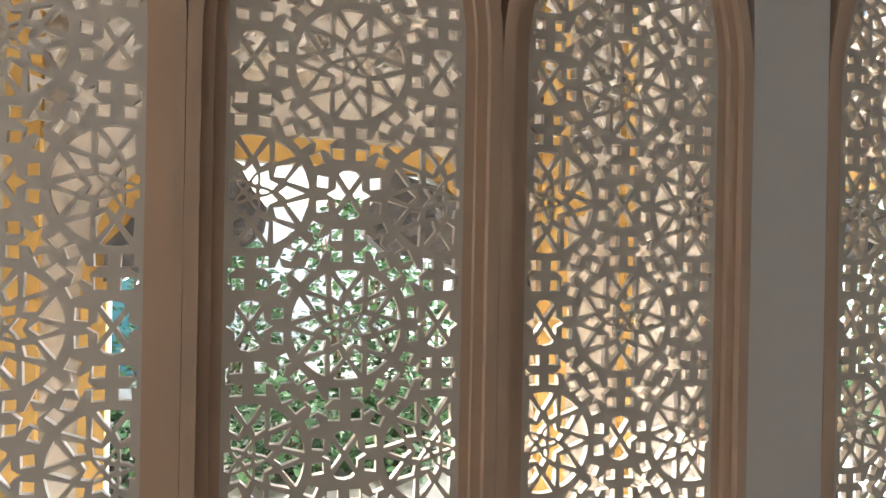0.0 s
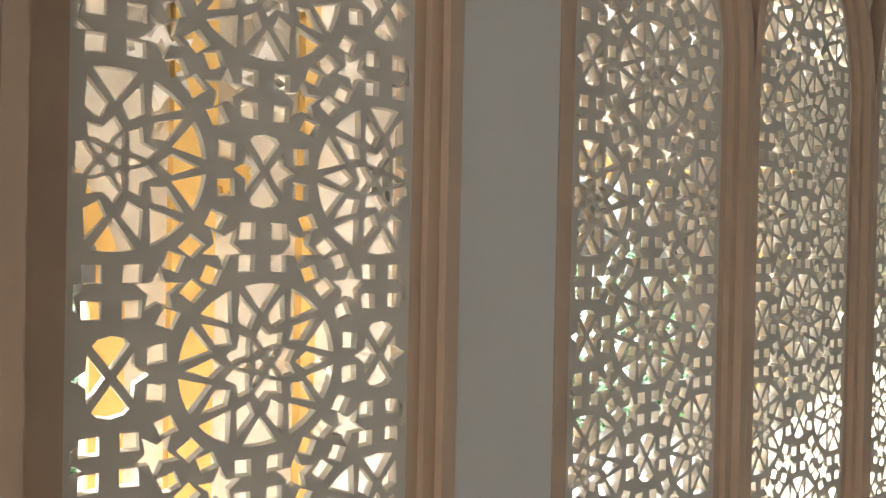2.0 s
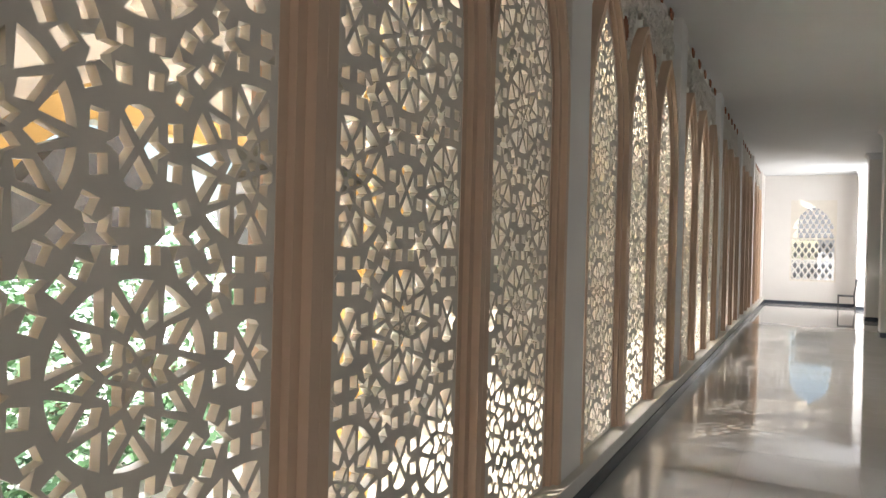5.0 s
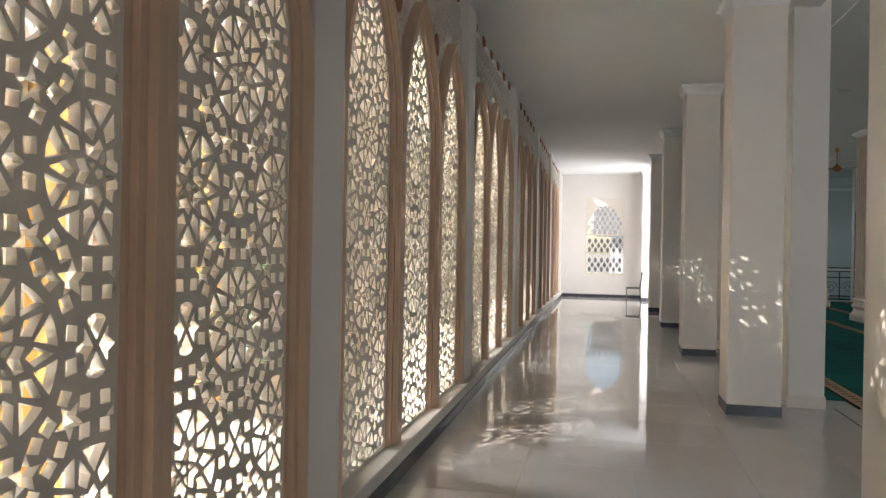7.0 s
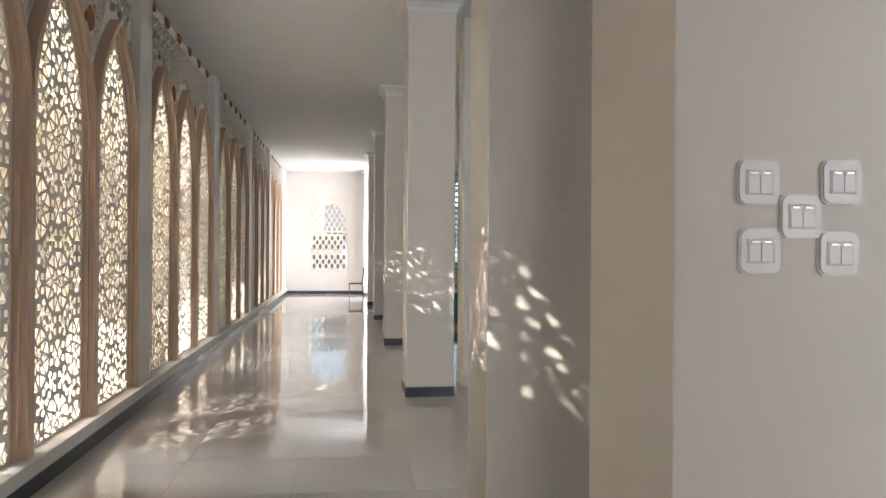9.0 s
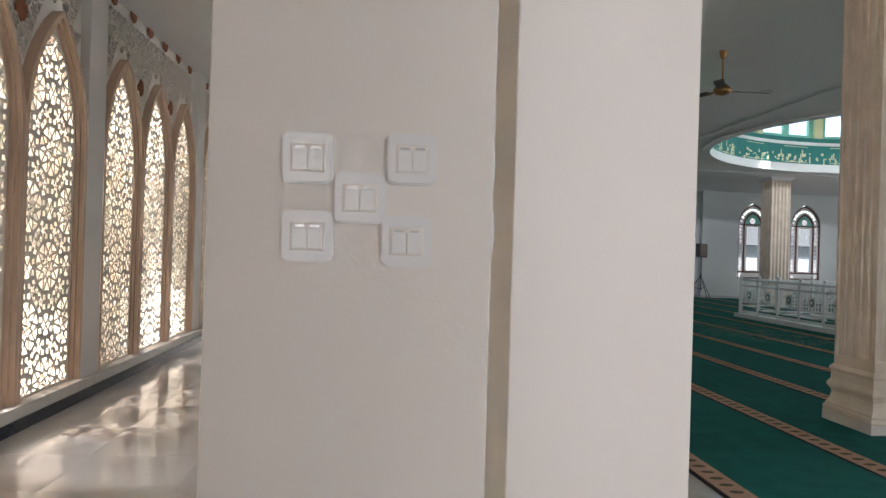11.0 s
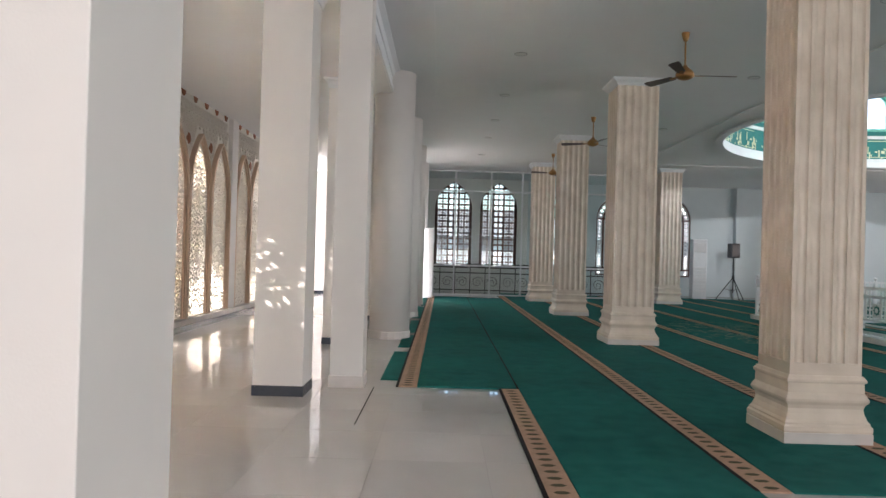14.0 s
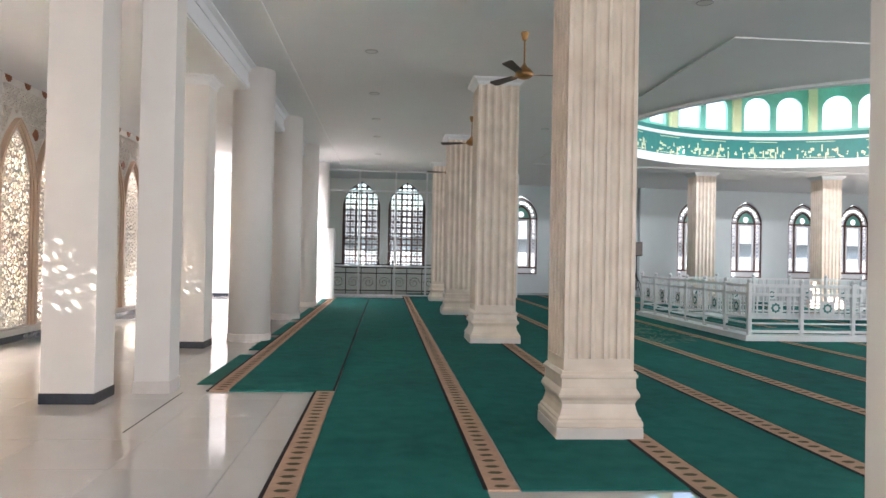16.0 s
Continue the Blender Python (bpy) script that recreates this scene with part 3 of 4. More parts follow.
# ---------------------------------------------------------------- end wall of the corridor
EW = Y1
tagged(obj("wall_north_a", box(-0.3, 0.92, EW, EW + 0.2, 0, CZ), M_PILASTER), "white end wall of the corridor", "wall", kind="structure")
tagged(obj("wall_north_b", box(2.25, 3.6, EW, EW + 0.2, 0, CZ), M_PILASTER), "white end wall of the corridor", "wall", kind="structure")
tagged(obj("wall_north_c", box(0.92, 2.25, EW, EW + 0.2, 0, 0.765), M_PILASTER), "white end wall below the screen", "wall", kind="structure")
tagged(obj("wall_north_d", box(0.92, 2.25, EW, EW + 0.2, 3.41, CZ), M_PILASTER), "white end wall above the screen", "wall", kind="structure")
tagged(obj("baseboard_end", box(0.185, 3.2, EW - 0.012, EW, 0, 0.105), M_DARK), "dark tile skirting of the end wall", "skirting", kind="structure")
# pointed field: teardrops above, two bands of diamonds with grey leaves below
ES_X, ES_Z = 1.585, 0.765
hs, leaves = [], bmesh.new()
hull = arch_line(0.615, 1.50, 0.95, 0.07, 8)
hull = hull if area(hull) > 0 else hull[::-1]


def cut_into(shape, border_line):
    h = clip_convex(shape if area(shape) > 0 else shape[::-1], border_line)
    if len(h) > 2 and abs(area(h)) > 0.0009:
        hs.append(h)


for band in (0.07, 0.735):
    clip = [(-0.615, band), (0.615, band), (0.615, band + 0.625), (-0.615, band + 0.625)]
    for j in range(5):
        for i in range(-4, 5):
            x, z = i * 0.205 + (0.1025 if j % 2 else 0), band + j * 0.156
            cut_into([(x, z - 0.138), (x + 0.086, z), (x, z + 0.138), (x - 0.086, z)], clip)
            if abs(x) < 0.60 and 0.05 < z - band < 0.6:
                add_prism(leaves, [(x + ES_X + a, z + ES_Z + b) for a, b in ((0, -0.135), (0.052, -0.055), (0.046, 0.0), (0.0, 0.07), (-0.046, 0.0), (-0.052, -0.055))], "y", EW + 0.05, EW + 0.075)
drop = [(0, 0.16), (-0.05, 0.06), (-0.078, -0.01), (-0.07, -0.065), (-0.035, -0.10), (0, -0.085), (0.035, -0.10), (0.07, -0.065), (0.078, -0.01), (0.05, 0.06)]
for j in range(8):
    for i in range(-4, 5):
        x, z = i * 0.176 + (0.088 if j % 2 else 0), 1.49 + j * 0.15
        if all((abs(p[0] + x) < 0.60 and p[1] + z > 1.38) for p in drop[3:8]):
            cut_into([(x + 0.84 * a, z + 0.80 * b) for a, b in drop], hull)
o = tagged(obj("leaf_ornament", leaves, M_GREYSTONE), "small grey leaf ornaments hung in the diamond openings", "ornament", kind="stuff")
me = pierced_mesh("end_screen", [(-0.665, 0), (0.665, 0), (0.665, 2.645), (-0.665, 2.645)], hs, 0.06)
me.materials.append(M_SCREEN)
o = new("end_screen", me)
o.matrix_basis = Matrix(((1, 0, 0, ES_X), (0, 0, 1, EW + 0.06), (0, 1, 0, ES_Z), (0, 0, 0, 1)))
tagged(o, "square cream screen with pointed-arch field of leaf openings", "screen window")

# ---------------------------------------------------------------- glass partition and wall behind it
GY = 31.0
tagged(obj("wall_east", box(30.0, 30.2, Y0, 35.0, 0, HZ + 0.1), M_HALLWALL), "pale hall side wall", "wall", kind="structure")
tagged(obj("wall_corridor_end", box(-0.06, 0.115, 28.8, Y1, 0.0, CZ), M_PILASTER), "white wall at the corridor end", "wall", kind="structure")

# near column in the hall
square_column("hall_square_column", 7.83, 8.33, 6.6, 7.1, HZ, False, "square cream painted column in the hall")

# ---------------------------------------------------------------- light switches
def switch_plate(at, rz, rockers=2):
    t = thing("light_switch", at, rz, "white rounded plastic double light switch on a cream column", "light switch", "light switches on the column")
    s = 0.044
    outline = []
    for cx, cz, a0 in ((s - 0.016, s - 0.016, 0), (-s + 0.016, s - 0.016, 90), (-s + 0.016, -s + 0.016, 180), (s - 0.016, -s + 0.016, 270)):
        outline += [(cx + 0.016 * math.cos(radians(a0 + 15 * q)), cz + 0.016 * math.sin(radians(a0 + 15 * q))) for q in range(7)]
    bm = bmesh.new()
    add_prism(bm, outline, "y", -0.006, 0.0)
    add_prism(bm, [(x * 0.93, z * 0.93) for x, z in outline], "y", -0.011, -0.006)
    part("plate", bm, M_WHITE, t)
    part("bezel", box(-0.029, 0.029, -0.0125, -0.0105, -0.024, 0.024, 0.001), M_WALL, t)
    for i in range(rockers):
        w = 0.052 / rockers
        x0 = -0.026 + w * i
        r = part("rocker", box(x0 + 0.001, x0 + w - 0.001, -0.0142, -0.012, -0.021, 0.015, 0.0006), M_WHITE, t)
        part("marker", box(x0 + 0.005, x0 + w - 0.005, -0.0148, -0.012, 0.0155, 0.0195), M_METAL, r, "small grey indicator bar")
    return t


for x, z in ((2.912, 1.694), (3.09, 1.698), (3.002, 1.628), (2.915, 1.560), (3.084, 1.556)):
    switch_plate((x, 5.45, z), 0)
for y, z in ((5.56, 1.70), (5.74, 1.69), (5.65, 1.64), (5.55, 1.58), (5.73, 1.56)):
    switch_plate((3.235, y, z), 90)

# ---------------------------------------------------------------- ceiling fans and downlights
def ceiling_fan(x, y, turn):
    t = thing("ceiling_fan", (x, y, HZ), turn, "bronze ceiling fan with three dark blades at rest", "ceiling fan", "hall ceiling fans")
    part("canopy", add_lathe(bmesh.new(), [(0.055, 0.0), (0.055, -0.02), (0.035, -0.10), (0.018, -0.12)], 20), M_BRONZE, t, "bronze bell canopy", True)
    part("rod", cyl((0, 0, -0.1), (0, 0, -0.5), 0.012), M_BRONZE, t)
    part("motor", add_lathe(bmesh.new(), [(0.02, -0.44), (0.045, -0.48), (0.095, -0.52), (0.125, -0.56), (0.125, -0.60), (0.09, -0.63), (0.03, -0.65)], 24), M_BRONZE, t, "bronze motor housing", True)
    for k in range(3):
        a = radians(120 * k)
        bm = bmesh.new()
        m = Matrix.Rotation(a, 4, "Z") @ Matrix.Translation((0, 0, -0.585)) @ Matrix.Rotation(radians(12), 4, "X")
        add_prism(bm, [(0.20, -0.05), (0.66, -0.075), (0.70, -0.055), (0.70, 0.055), (0.66, 0.075), (0.20, 0.05)], "z", -0.004, 0.004)
        bm.transform(m)
        b = part("blade", bm, M_BLADE, t, "dark brown fan blade")
        bm = box(0.08, 0.26, -0.022, 0.022, -0.008, 0.0)
        bm.transform(m)
        part("blade_iron", bm, M_BRONZE, b)


for x, y, a in ((7.89, 14.34, 0), (7.89, 20.4, 40), (7.89, 26.2, 75), (12.6, 12.2, 20)):
    ceiling_fan(x, y, a)


def downlight(x, y):
    t = thing("downlight", (x, y, HZ), 0, "round recessed downlight with a metal rim, unlit", "ceiling light", "recessed downlights")
    part("rim", add_lathe(bmesh.new(), [(0.10, 0.0), (0.105, -0.006), (0.095, -0.012), (0.082, -0.010), (0.082, -0.001)], 28), M_METAL, t, "brushed metal rim", True)
    part("lens", add_lathe(bmesh.new(), [(0.080, -0.002), (0.080, -0.009), (0.05, -0.010)], 24), M_LENS, t, "frosted lens")


for y in (12.6, 15.58, 18.45, 21.05, 23.5, 26.8):
    downlight(5.76, y)
for x, y in ((9.8, 12.9), (9.8, 16.6), (9.8, 21.6), (9.8, 27.0), (14.0, 12.6)):
    downlight(x, y)

# ---------------------------------------------------------------- glass partition
GP = thing("glass_partition", (0, GY, 0), 0, "floor-to-ceiling glass partition in a white metal frame", "partition", kind="structure")
for x in (3.90, 5.06, 6.37, 7.51, 8.62, 9.8, 10.9):
    part("mullion", box(x - 0.03, x + 0.03, -0.03, 0.03, 0.0, HZ - 0.003, 0.003), M_WHITEPAINT, GP)
for z in (0.0, 1.06, 3.80, HZ - 0.065):
    part("transom", box(3.87, 10.9, -0.025, 0.025, z, z + 0.06, 0.003), M_WHITEPAINT, GP)
for x0, x1 in ((3.93, 5.03), (5.09, 6.34), (6.40, 7.48), (7.54, 8.59), (8.65, 9.77), (9.83, 10.87)):
    for z0, z1 in ((0.06, 1.06), (1.12, 3.80), (3.86, HZ - 0.07)):
        p = part("pane", box(x0, x1, -0.004, 0.004, z0, z1), M_GLASS, GP, "clear glass pane")
        p.visible_shadow = False

# iron railing behind the glass
IR = thing("iron_railing", (0, GY + 1.2, 0), 0, "dark wrought-iron railing with scrolls behind the glass", "railing")
for z in (0.12, 0.78, 1.0, 1.12):
    part("rail", box(3.9, 11.0, -0.015, 0.015, z, z + 0.04), M_IRON, IR)
for i in range(13):
    part("post", box(3.95 + 0.58 * i, 3.98 + 0.58 * i, -0.015, 0.015, 0.0, 1.0), M_IRON, IR)


def scroll(parent, cx, cz, r, s):
    bm = bmesh.new()
    pts = []
    for i in range(26):
        a = i * 0.42
        q = r * (1 - i / 30)
        pts.append((cx + s * q * math.cos(a), 0, cz + q * math.sin(a)))
    for p, q in zip(pts, pts[1:]):
        add_cyl(bm, p, q, 0.010, seg=5)
    part("scroll", bm, M_IRON, parent)


for i in range(12):
    scroll(IR, 4.25 + 0.58 * i, 0.45, 0.22, 1 if i % 2 else -1)


# ---------------------------------------------------------------- back wall with arched windows
WINDOWS = [9.2, 11.8, 14.4, 19.38, 21.8, 24.4, 26.75]
WY = 35.0


def wall_outline_holes(x0, x1, specs):
    hs = []
    for xc, half, base, spring, rise in specs:
        hs.append([(xc + a, b) for a, b in arch_line(half, spring, rise, base, 8)])
    return [(x0, 0), (x1, 0), (x1, HZ + 0.1), (x0, HZ + 0.1)], hs


def wall_with_windows(name, x0, x1, y, specs, material, label):
    o, hs = wall_outline_holes(x0, x1, specs)
    me = pierced_mesh(name, o, hs, 0.2)
    me.materials.append(material)
    w = new(name, me)
    w.matrix_basis = Matrix(((1, 0, 0, 0), (0, 0, 1, y + 0.1), (0, 1, 0, 0), (0, 0, 0, 1)))
    return tagged(w, label, "wall", kind="structure")


wall_with_windows("wall_hall_north", 8.0, 30.2, WY, [(x, 0.70, 0.80, 3.15, 1.0) for x in WINDOWS], M_HALLWALL, "pale blue-white hall wall with arched windows")
LWIN = [5.03, 6.88]
wall_with_windows("wall_lobby_north", 3.3, 8.0, 34.0, [(x, 0.76, 0.95, 3.35, 1.12) for x in LWIN], M_WALL, "grey-white lobby wall with two arched screens")
tagged(obj("wall_lobby_side", box(7.9, 8.1, 34.2, 35.0, 0, HZ), M_WALL), "short return wall of the lobby", "wall", kind="structure")
tagged(obj("wall_lobby_west", box(3.2, 3.78, 29.7, 34.2, 0, HZ), M_WALL), "lobby side wall", "wall", kind="structure")


def grid_window(x, y, half, base, spring, rise):
    """Arched screen of small crossed squares with a clear middle column."""
    t = thing("lattice_window", (x, y, 0), 0, "arched dark brown window grid of small patterned squares", "window", "lobby lattice windows")
    hull = arch_line(half - 0.03, spring, rise - 0.05, base + 0.03, 8)
    hull = hull if area(hull) > 0 else hull[::-1]
    part("frame", add_ring(bmesh.new(), arch_line(half - 0.03, spring, rise - 0.04, base, 8), arch_line(half + 0.01, spring, rise + 0.012, base, 8), "y", -0.03, 0.05), M_BROWN, t)
    hs = []
    z = base + 0.05
    while z < spring + rise:
        for c in (-0.56, -0.335, 0.335, 0.56):
            for dx in (-0.052, 0.052):
                for dz in (0.058, 0.162):
                    hs.append(quad(c + dx, z + dz, 0.040, 45, 1))
            hs.append(quad(c, z + 0.11, 0.034, 0, 1))
        for c in (-0.098, 0.098):
            hs.append([(c - 0.070, z + 0.03), (c + 0.070, z + 0.03), (c + 0.070, z + 0.19), (c - 0.070, z + 0.19)])
        z += 0.232
    hs = [c for c in (clip_convex(h if area(h) > 0 else h[::-1], hull) for h in hs) if len(c) > 2 and abs(area(c)) > 0.0004]
    me = pierced_mesh("grid", arch_line(half - 0.02, spring, rise - 0.03, base, 8), hs, 0.03)
    me.materials.append(M_BROWN)
    g = new("grid", me)
    g.parent = t
    g.matrix_basis = Matrix(((1, 0, 0, 0), (0, 0, 1, 0), (0, 1, 0, 0), (0, 0, 0, 1)))


for x in LWIN:
    grid_window(x, 34.1, 0.76, 0.95, 3.35, 1.12)


def hall_window(x):
    """Pointed window: patterned outer band, brown inner frame with two panes and a tympanum."""
    t = thing("arched_window", (x, WY + 0.1, 0), 0, "pointed arch window with patterned glass border and brown frame", "window", "arched hall windows")
    base, spring = 0.80, 3.15
    L = lambda h, r, b: arch_line(h, spring, r, b, 8)
    part("outer_frame", add_ring(bmesh.new(), L(0.655, 0.89, base), L(0.70, 0.945, base), "y", -0.06, 0.06), M_BROWN, t, "dark brown outer frame")
    part("inner_frame", add_ring(bmesh.new(), L(0.36, 0.52, base + 0.25), L(0.43, 0.60, base + 0.25), "y", -0.05, 0.05), M_BROWN, t, "red-brown inner frame")
    for z, h in ((base, 0.05), (base + 0.25, 0.07), (spring, 0.06)):
        part("rail", box(-0.655, 0.655, -0.045, 0.045, z, z + h), M_BROWN, t)
    hs = []
    for s in (-1, 1):
        z = base + 0.12
        while z < spring + 0.05:
            hs.append(quad(s * 0.54, z, 0.075, 0, 1))
            for dx in (-0.07, 0.07):
                hs.append(quad(s * 0.54 + dx, z + 0.085, 0.03, 45, 1))
            z += 0.17
    for k in range(1, 12):
        a = math.pi * k / 12
        hs.append(quad(0.52 * math.cos(a), spring + 0.02 + 0.68 * math.sin(a), 0.075, k * 15, 1))
    me = pierced_mesh("border_grille", L(0.66, 0.90, base), hs + [L(0.425, 0.59, base + 0.26)], 0.02)
    me.materials.append(M_WHITEPAINT)
    g = new("border_grille", me)
    g.parent = t
    g["label"] = "white patterned border grille"
    g.matrix_basis = Matrix(((1, 0, 0, 0), (0, 0, 1, 0), (0, 1, 0, 0), (0, 0, 0, 1)))
    p = part("pane", box(-0.36, 0.36, -0.005, 0.005, base + 0.3, spring), M_GLASS, t, "clear window pane")
    p.visible_shadow = False
    part("sash", add_ring(bmesh.new(), [(-0.27, base + 0.36), (-0.27, spring - 0.06), (0.27, spring - 0.06), (0.27, base + 0.36), (-0.27, base + 0.36)], [(-0.36, base + 0.30), (-0.36, spring), (0.36, spring), (0.36, base + 0.30), (-0.36, base + 0.30)], "y", -0.02, 0.02), M_WHITEPAINT, t, "white inner sash")
    me = pierced_mesh("tympanum", L(0.37, 0.53, spring), [[(0.13 * math.cos(q * math.pi / 6), spring + 0.20 + 0.13 * math.sin(q * math.pi / 6)) for q in range(12)]], 0.02)
    me.materials.append(M_MINT)
    g = new("tympanum", me)
    g.parent = t
    g["label"] = "blue-green tympanum"
    g.matrix_basis = Matrix(((1, 0, 0, 0), (0, 0, 1, 0), (0, 1, 0, 0), (0, 0, 0, 1)))


for x in WINDOWS:
    hall_window(x)
# shallow pilasters on the back wall
for i, x in enumerate((8.1, 16.9, 29.8)):
    tagged(obj("wall_pier_%d" % i, box(x, x + 0.45, 34.7, 35.0, 0, HZ), M_HALLWALL), "shallow wall pier", "wall pier", kind="structure")

# ---------------------------------------------------------------- railing in the middle of the hall
def hall_railing():
    t = thing("white_railing", (0, 0, 0), 0, "white openwork railing with star medallions on a stone curb", "railing")
    x0, x1, y0, y1 = 12.92, 19.1, 17.70, 23.4
    part("curb", add_ring(bmesh.new(), [(x0 + 0.2, y0 + 0.2), (x1 - 0.2, y0 + 0.2), (x1 - 0.2, y1 - 0.2), (x0 + 0.2, y1 - 0.2), (x0 + 0.2, y0 + 0.2)], [(x0 - 0.12, y0 - 0.12), (x1 + 0.12, y0 - 0.12), (x1 + 0.12, y1 + 0.12), (x0 - 0.12, y1 + 0.12), (x0 - 0.12, y0 - 0.12)], "x", 0.0, 0.12), M_WHITEPAINT, t, "white stone curb")
    c = t.children[0]
    c.data.transform(Matrix(((0, 1, 0, 0), (0, 0, 1, 0), (1, 0, 0, 0), (0, 0, 0, 1))))
    runs = [((x0, y0), (x1, y0)), ((x0, y1), (x1, y1)), ((x0, y0), (x0, y1)), ((x1, y0), (x1, y1))]
    for (ax, ay), (bx, by) in runs:
        L = math.hypot(bx - ax, by - ay)
        n = round(L / 1.0)
        turn = math.atan2(by - ay, bx - ax)
        m = Matrix.Translation((ax, ay, 0)) @ Matrix.Rotation(turn, 4, "Z")
        for z, h in ((0.16, 0.05), (0.32, 0.03), (0.42, 0.03), (0.86, 0.05), (1.02, 0.05)):
            bm = box(0, L, -0.02, 0.02, z, z + h)
            bm.transform(m)
            part("rail", bm, M_WHITEPAINT, t)
        for i in (range(n + 1) if ay == by else range(1, n)):
            u = L * i / n
            bm = box(u - 0.035, u + 0.035, -0.035, 0.035, 0.12, 1.10, 0.005)
            add_lathe(bm, [(0.02, 1.10), (0.045, 1.13), (0.045, 1.16), (0.0, 1.19)], 8, u, 0)
            bm.transform(m)
            part("post", bm, M_WHITEPAINT, t)
        for i in range(n):
            u = L * (i + 0.5) / n
            for du in (-0.36, -0.24, -0.13, 0.13, 0.24, 0.36):
                bm = box(u + du - 0.012, u + du + 0.012, -0.012, 0.012, 0.45, 1.02)
                bm.transform(m)
                part("baluster", bm, M_WHITEPAINT, t)
            bm = box(u - 0.13, u + 0.13, -0.01, 0.01, 0.50, 0.76)
            bm.transform(m)
            q = part("medallion", bm, M_WHITEPAINT, t)
            bm = add_prism(bmesh.new(), [(u + (0.10 if k % 2 == 0 else 0.075) * math.cos(k * math.pi / 8), 0.63 + (0.10 if k % 2 == 0 else 0.075) * math.sin(k * math.pi / 8)) for k in range(16)], "y", -0.016, 0.016)
            bm.transform(m)
            s = part("star", bm, M_TEAL, q, "dark green eight-pointed star")
            bm = cyl((u, -0.02, 0.63), (u, 0.02, 0.63), 0.05, seg=12)
            bm.transform(m)
            part("star_eye", bm, M_WHITEPAINT, q)
        bm = box(0.1, L - 0.1, -0.014, 0.014, 0.215, 0.255)
        bm.transform(m)
        part("green_band", bm, M_TEAL, t, "dark green decorated band")


hall_railing()
# woven ornament on the carpet by the railing
bm = bmesh.new()
random.seed(4)
for i in range(420):
    a = random.uniform(0, 2 * math.pi)
    r = random.uniform(0.2, 1.0)
    x, y = 11.0 + 1.35 * r * math.cos(a), 19.6 + 2.6 * r * math.sin(a)
    b = random.uniform(0, math.pi)
    l, w = random.uniform(0.04, 0.12), 0.011
    c, s = math.cos(b), math.sin(b)
    add_prism(bm, [(x + c * l - s * w, y + s * l + c * w), (x - c * l - s * w, y - s * l + c * w), (x - c * l + s * w, y - s * l - c * w), (x + c * l + s * w, y + s * l - c * w)], "z", 0.0165, 0.0185)
tagged(obj("carpet_medallion", bm, M_SAGE), "beige woven scroll medallion on green carpet", "carpet pattern", kind="stuff")

# ---------------------------------------------------------------- speaker, air units, shelf, chair
def speaker(x, y):
    t = thing("loudspeaker", (x, y, 1.66), 10, "black portable loudspeaker on a tripod stand", "loudspeaker")
    part("cabinet", box(-0.19, 0.19, -0.16, 0.16, 0.0, 0.58, 0.03), M_BLACK, t)
    part("grille", box(-0.16, 0.16, -0.175, -0.16, 0.04, 0.54, 0.006), M_BLADE, t)
    s = thing("speaker_stand", (x, y, 0), 10, "black folding tripod stand under a loudspeaker", "stand")
    part("pole", cyl((0, 0, 0.25), (0, 0, 1.66), 0.022), M_BLACK, s)
    part("collar", cyl((0, 0, 0.85), (0, 0, 0.95), 0.04), M_BLACK, s)
    for k in range(3):
        a = radians(120 * k + 20)
        leg = part("leg", cyl((0, 0, 0.88), (0.62 * math.cos(a), 0.62 * math.sin(a), 0.02), 0.016), M_BLACK, s)
        part("foot", cyl((0.62 * math.cos(a), 0.62 * math.sin(a), 0.0), (0.63 * math.cos(a), 0.63 * math.sin(a), 0.05), 0.024), M_BLACK, leg)
        part("brace", cyl((0, 0, 0.35), (0.34 * math.cos(a), 0.34 * math.sin(a), 0.41), 0.010), M_BLACK, s)


speaker(16.3, 33.4)


def air_unit(x, y, rz=0):
    t = thing("standing_air_conditioner", (x, y, 0), rz, "tall white standing air conditioner with slatted front", "air conditioner", "standing air conditioners")
    part("body", box(-0.28, 0.28, -0.18, 0.18, 0.0, 2.35, 0.02), M_WHITEPAINT, t)
    for i in range(8):
        part("slat", box(-0.25, 0.25, -0.20, -0.18, 0.28 + 0.13 * i, 0.35 + 0.13 * i, 0.004), M_WHITE, t)
    part("outlet", box(-0.24, 0.24, -0.195, -0.18, 1.85, 2.20, 0.005), M_LENS, t, "grey air outlet")


air_unit(14.75, 33.0)
air_unit(4.15, 28.9, 90)


def slat_shelf(x, y):
    t = thing("slatted_shoe_rack", (x, y, 0), 0, "white slatted metal rack by the glass partition", "rack")
    for sx in (-0.28, 0.28):
        part("upright", box(sx - 0.02, sx + 0.02, -0.15, 0.15, 0, 1.5), M_WHITEPAINT, t)
    for i in range(8):
        part("slat", box(-0.26, 0.26, -0.15, -0.12, 0.2 + 0.16 * i, 0.28 + 0.16 * i), M_WHITEPAINT, t)


slat_shelf(14.0, 34.0)


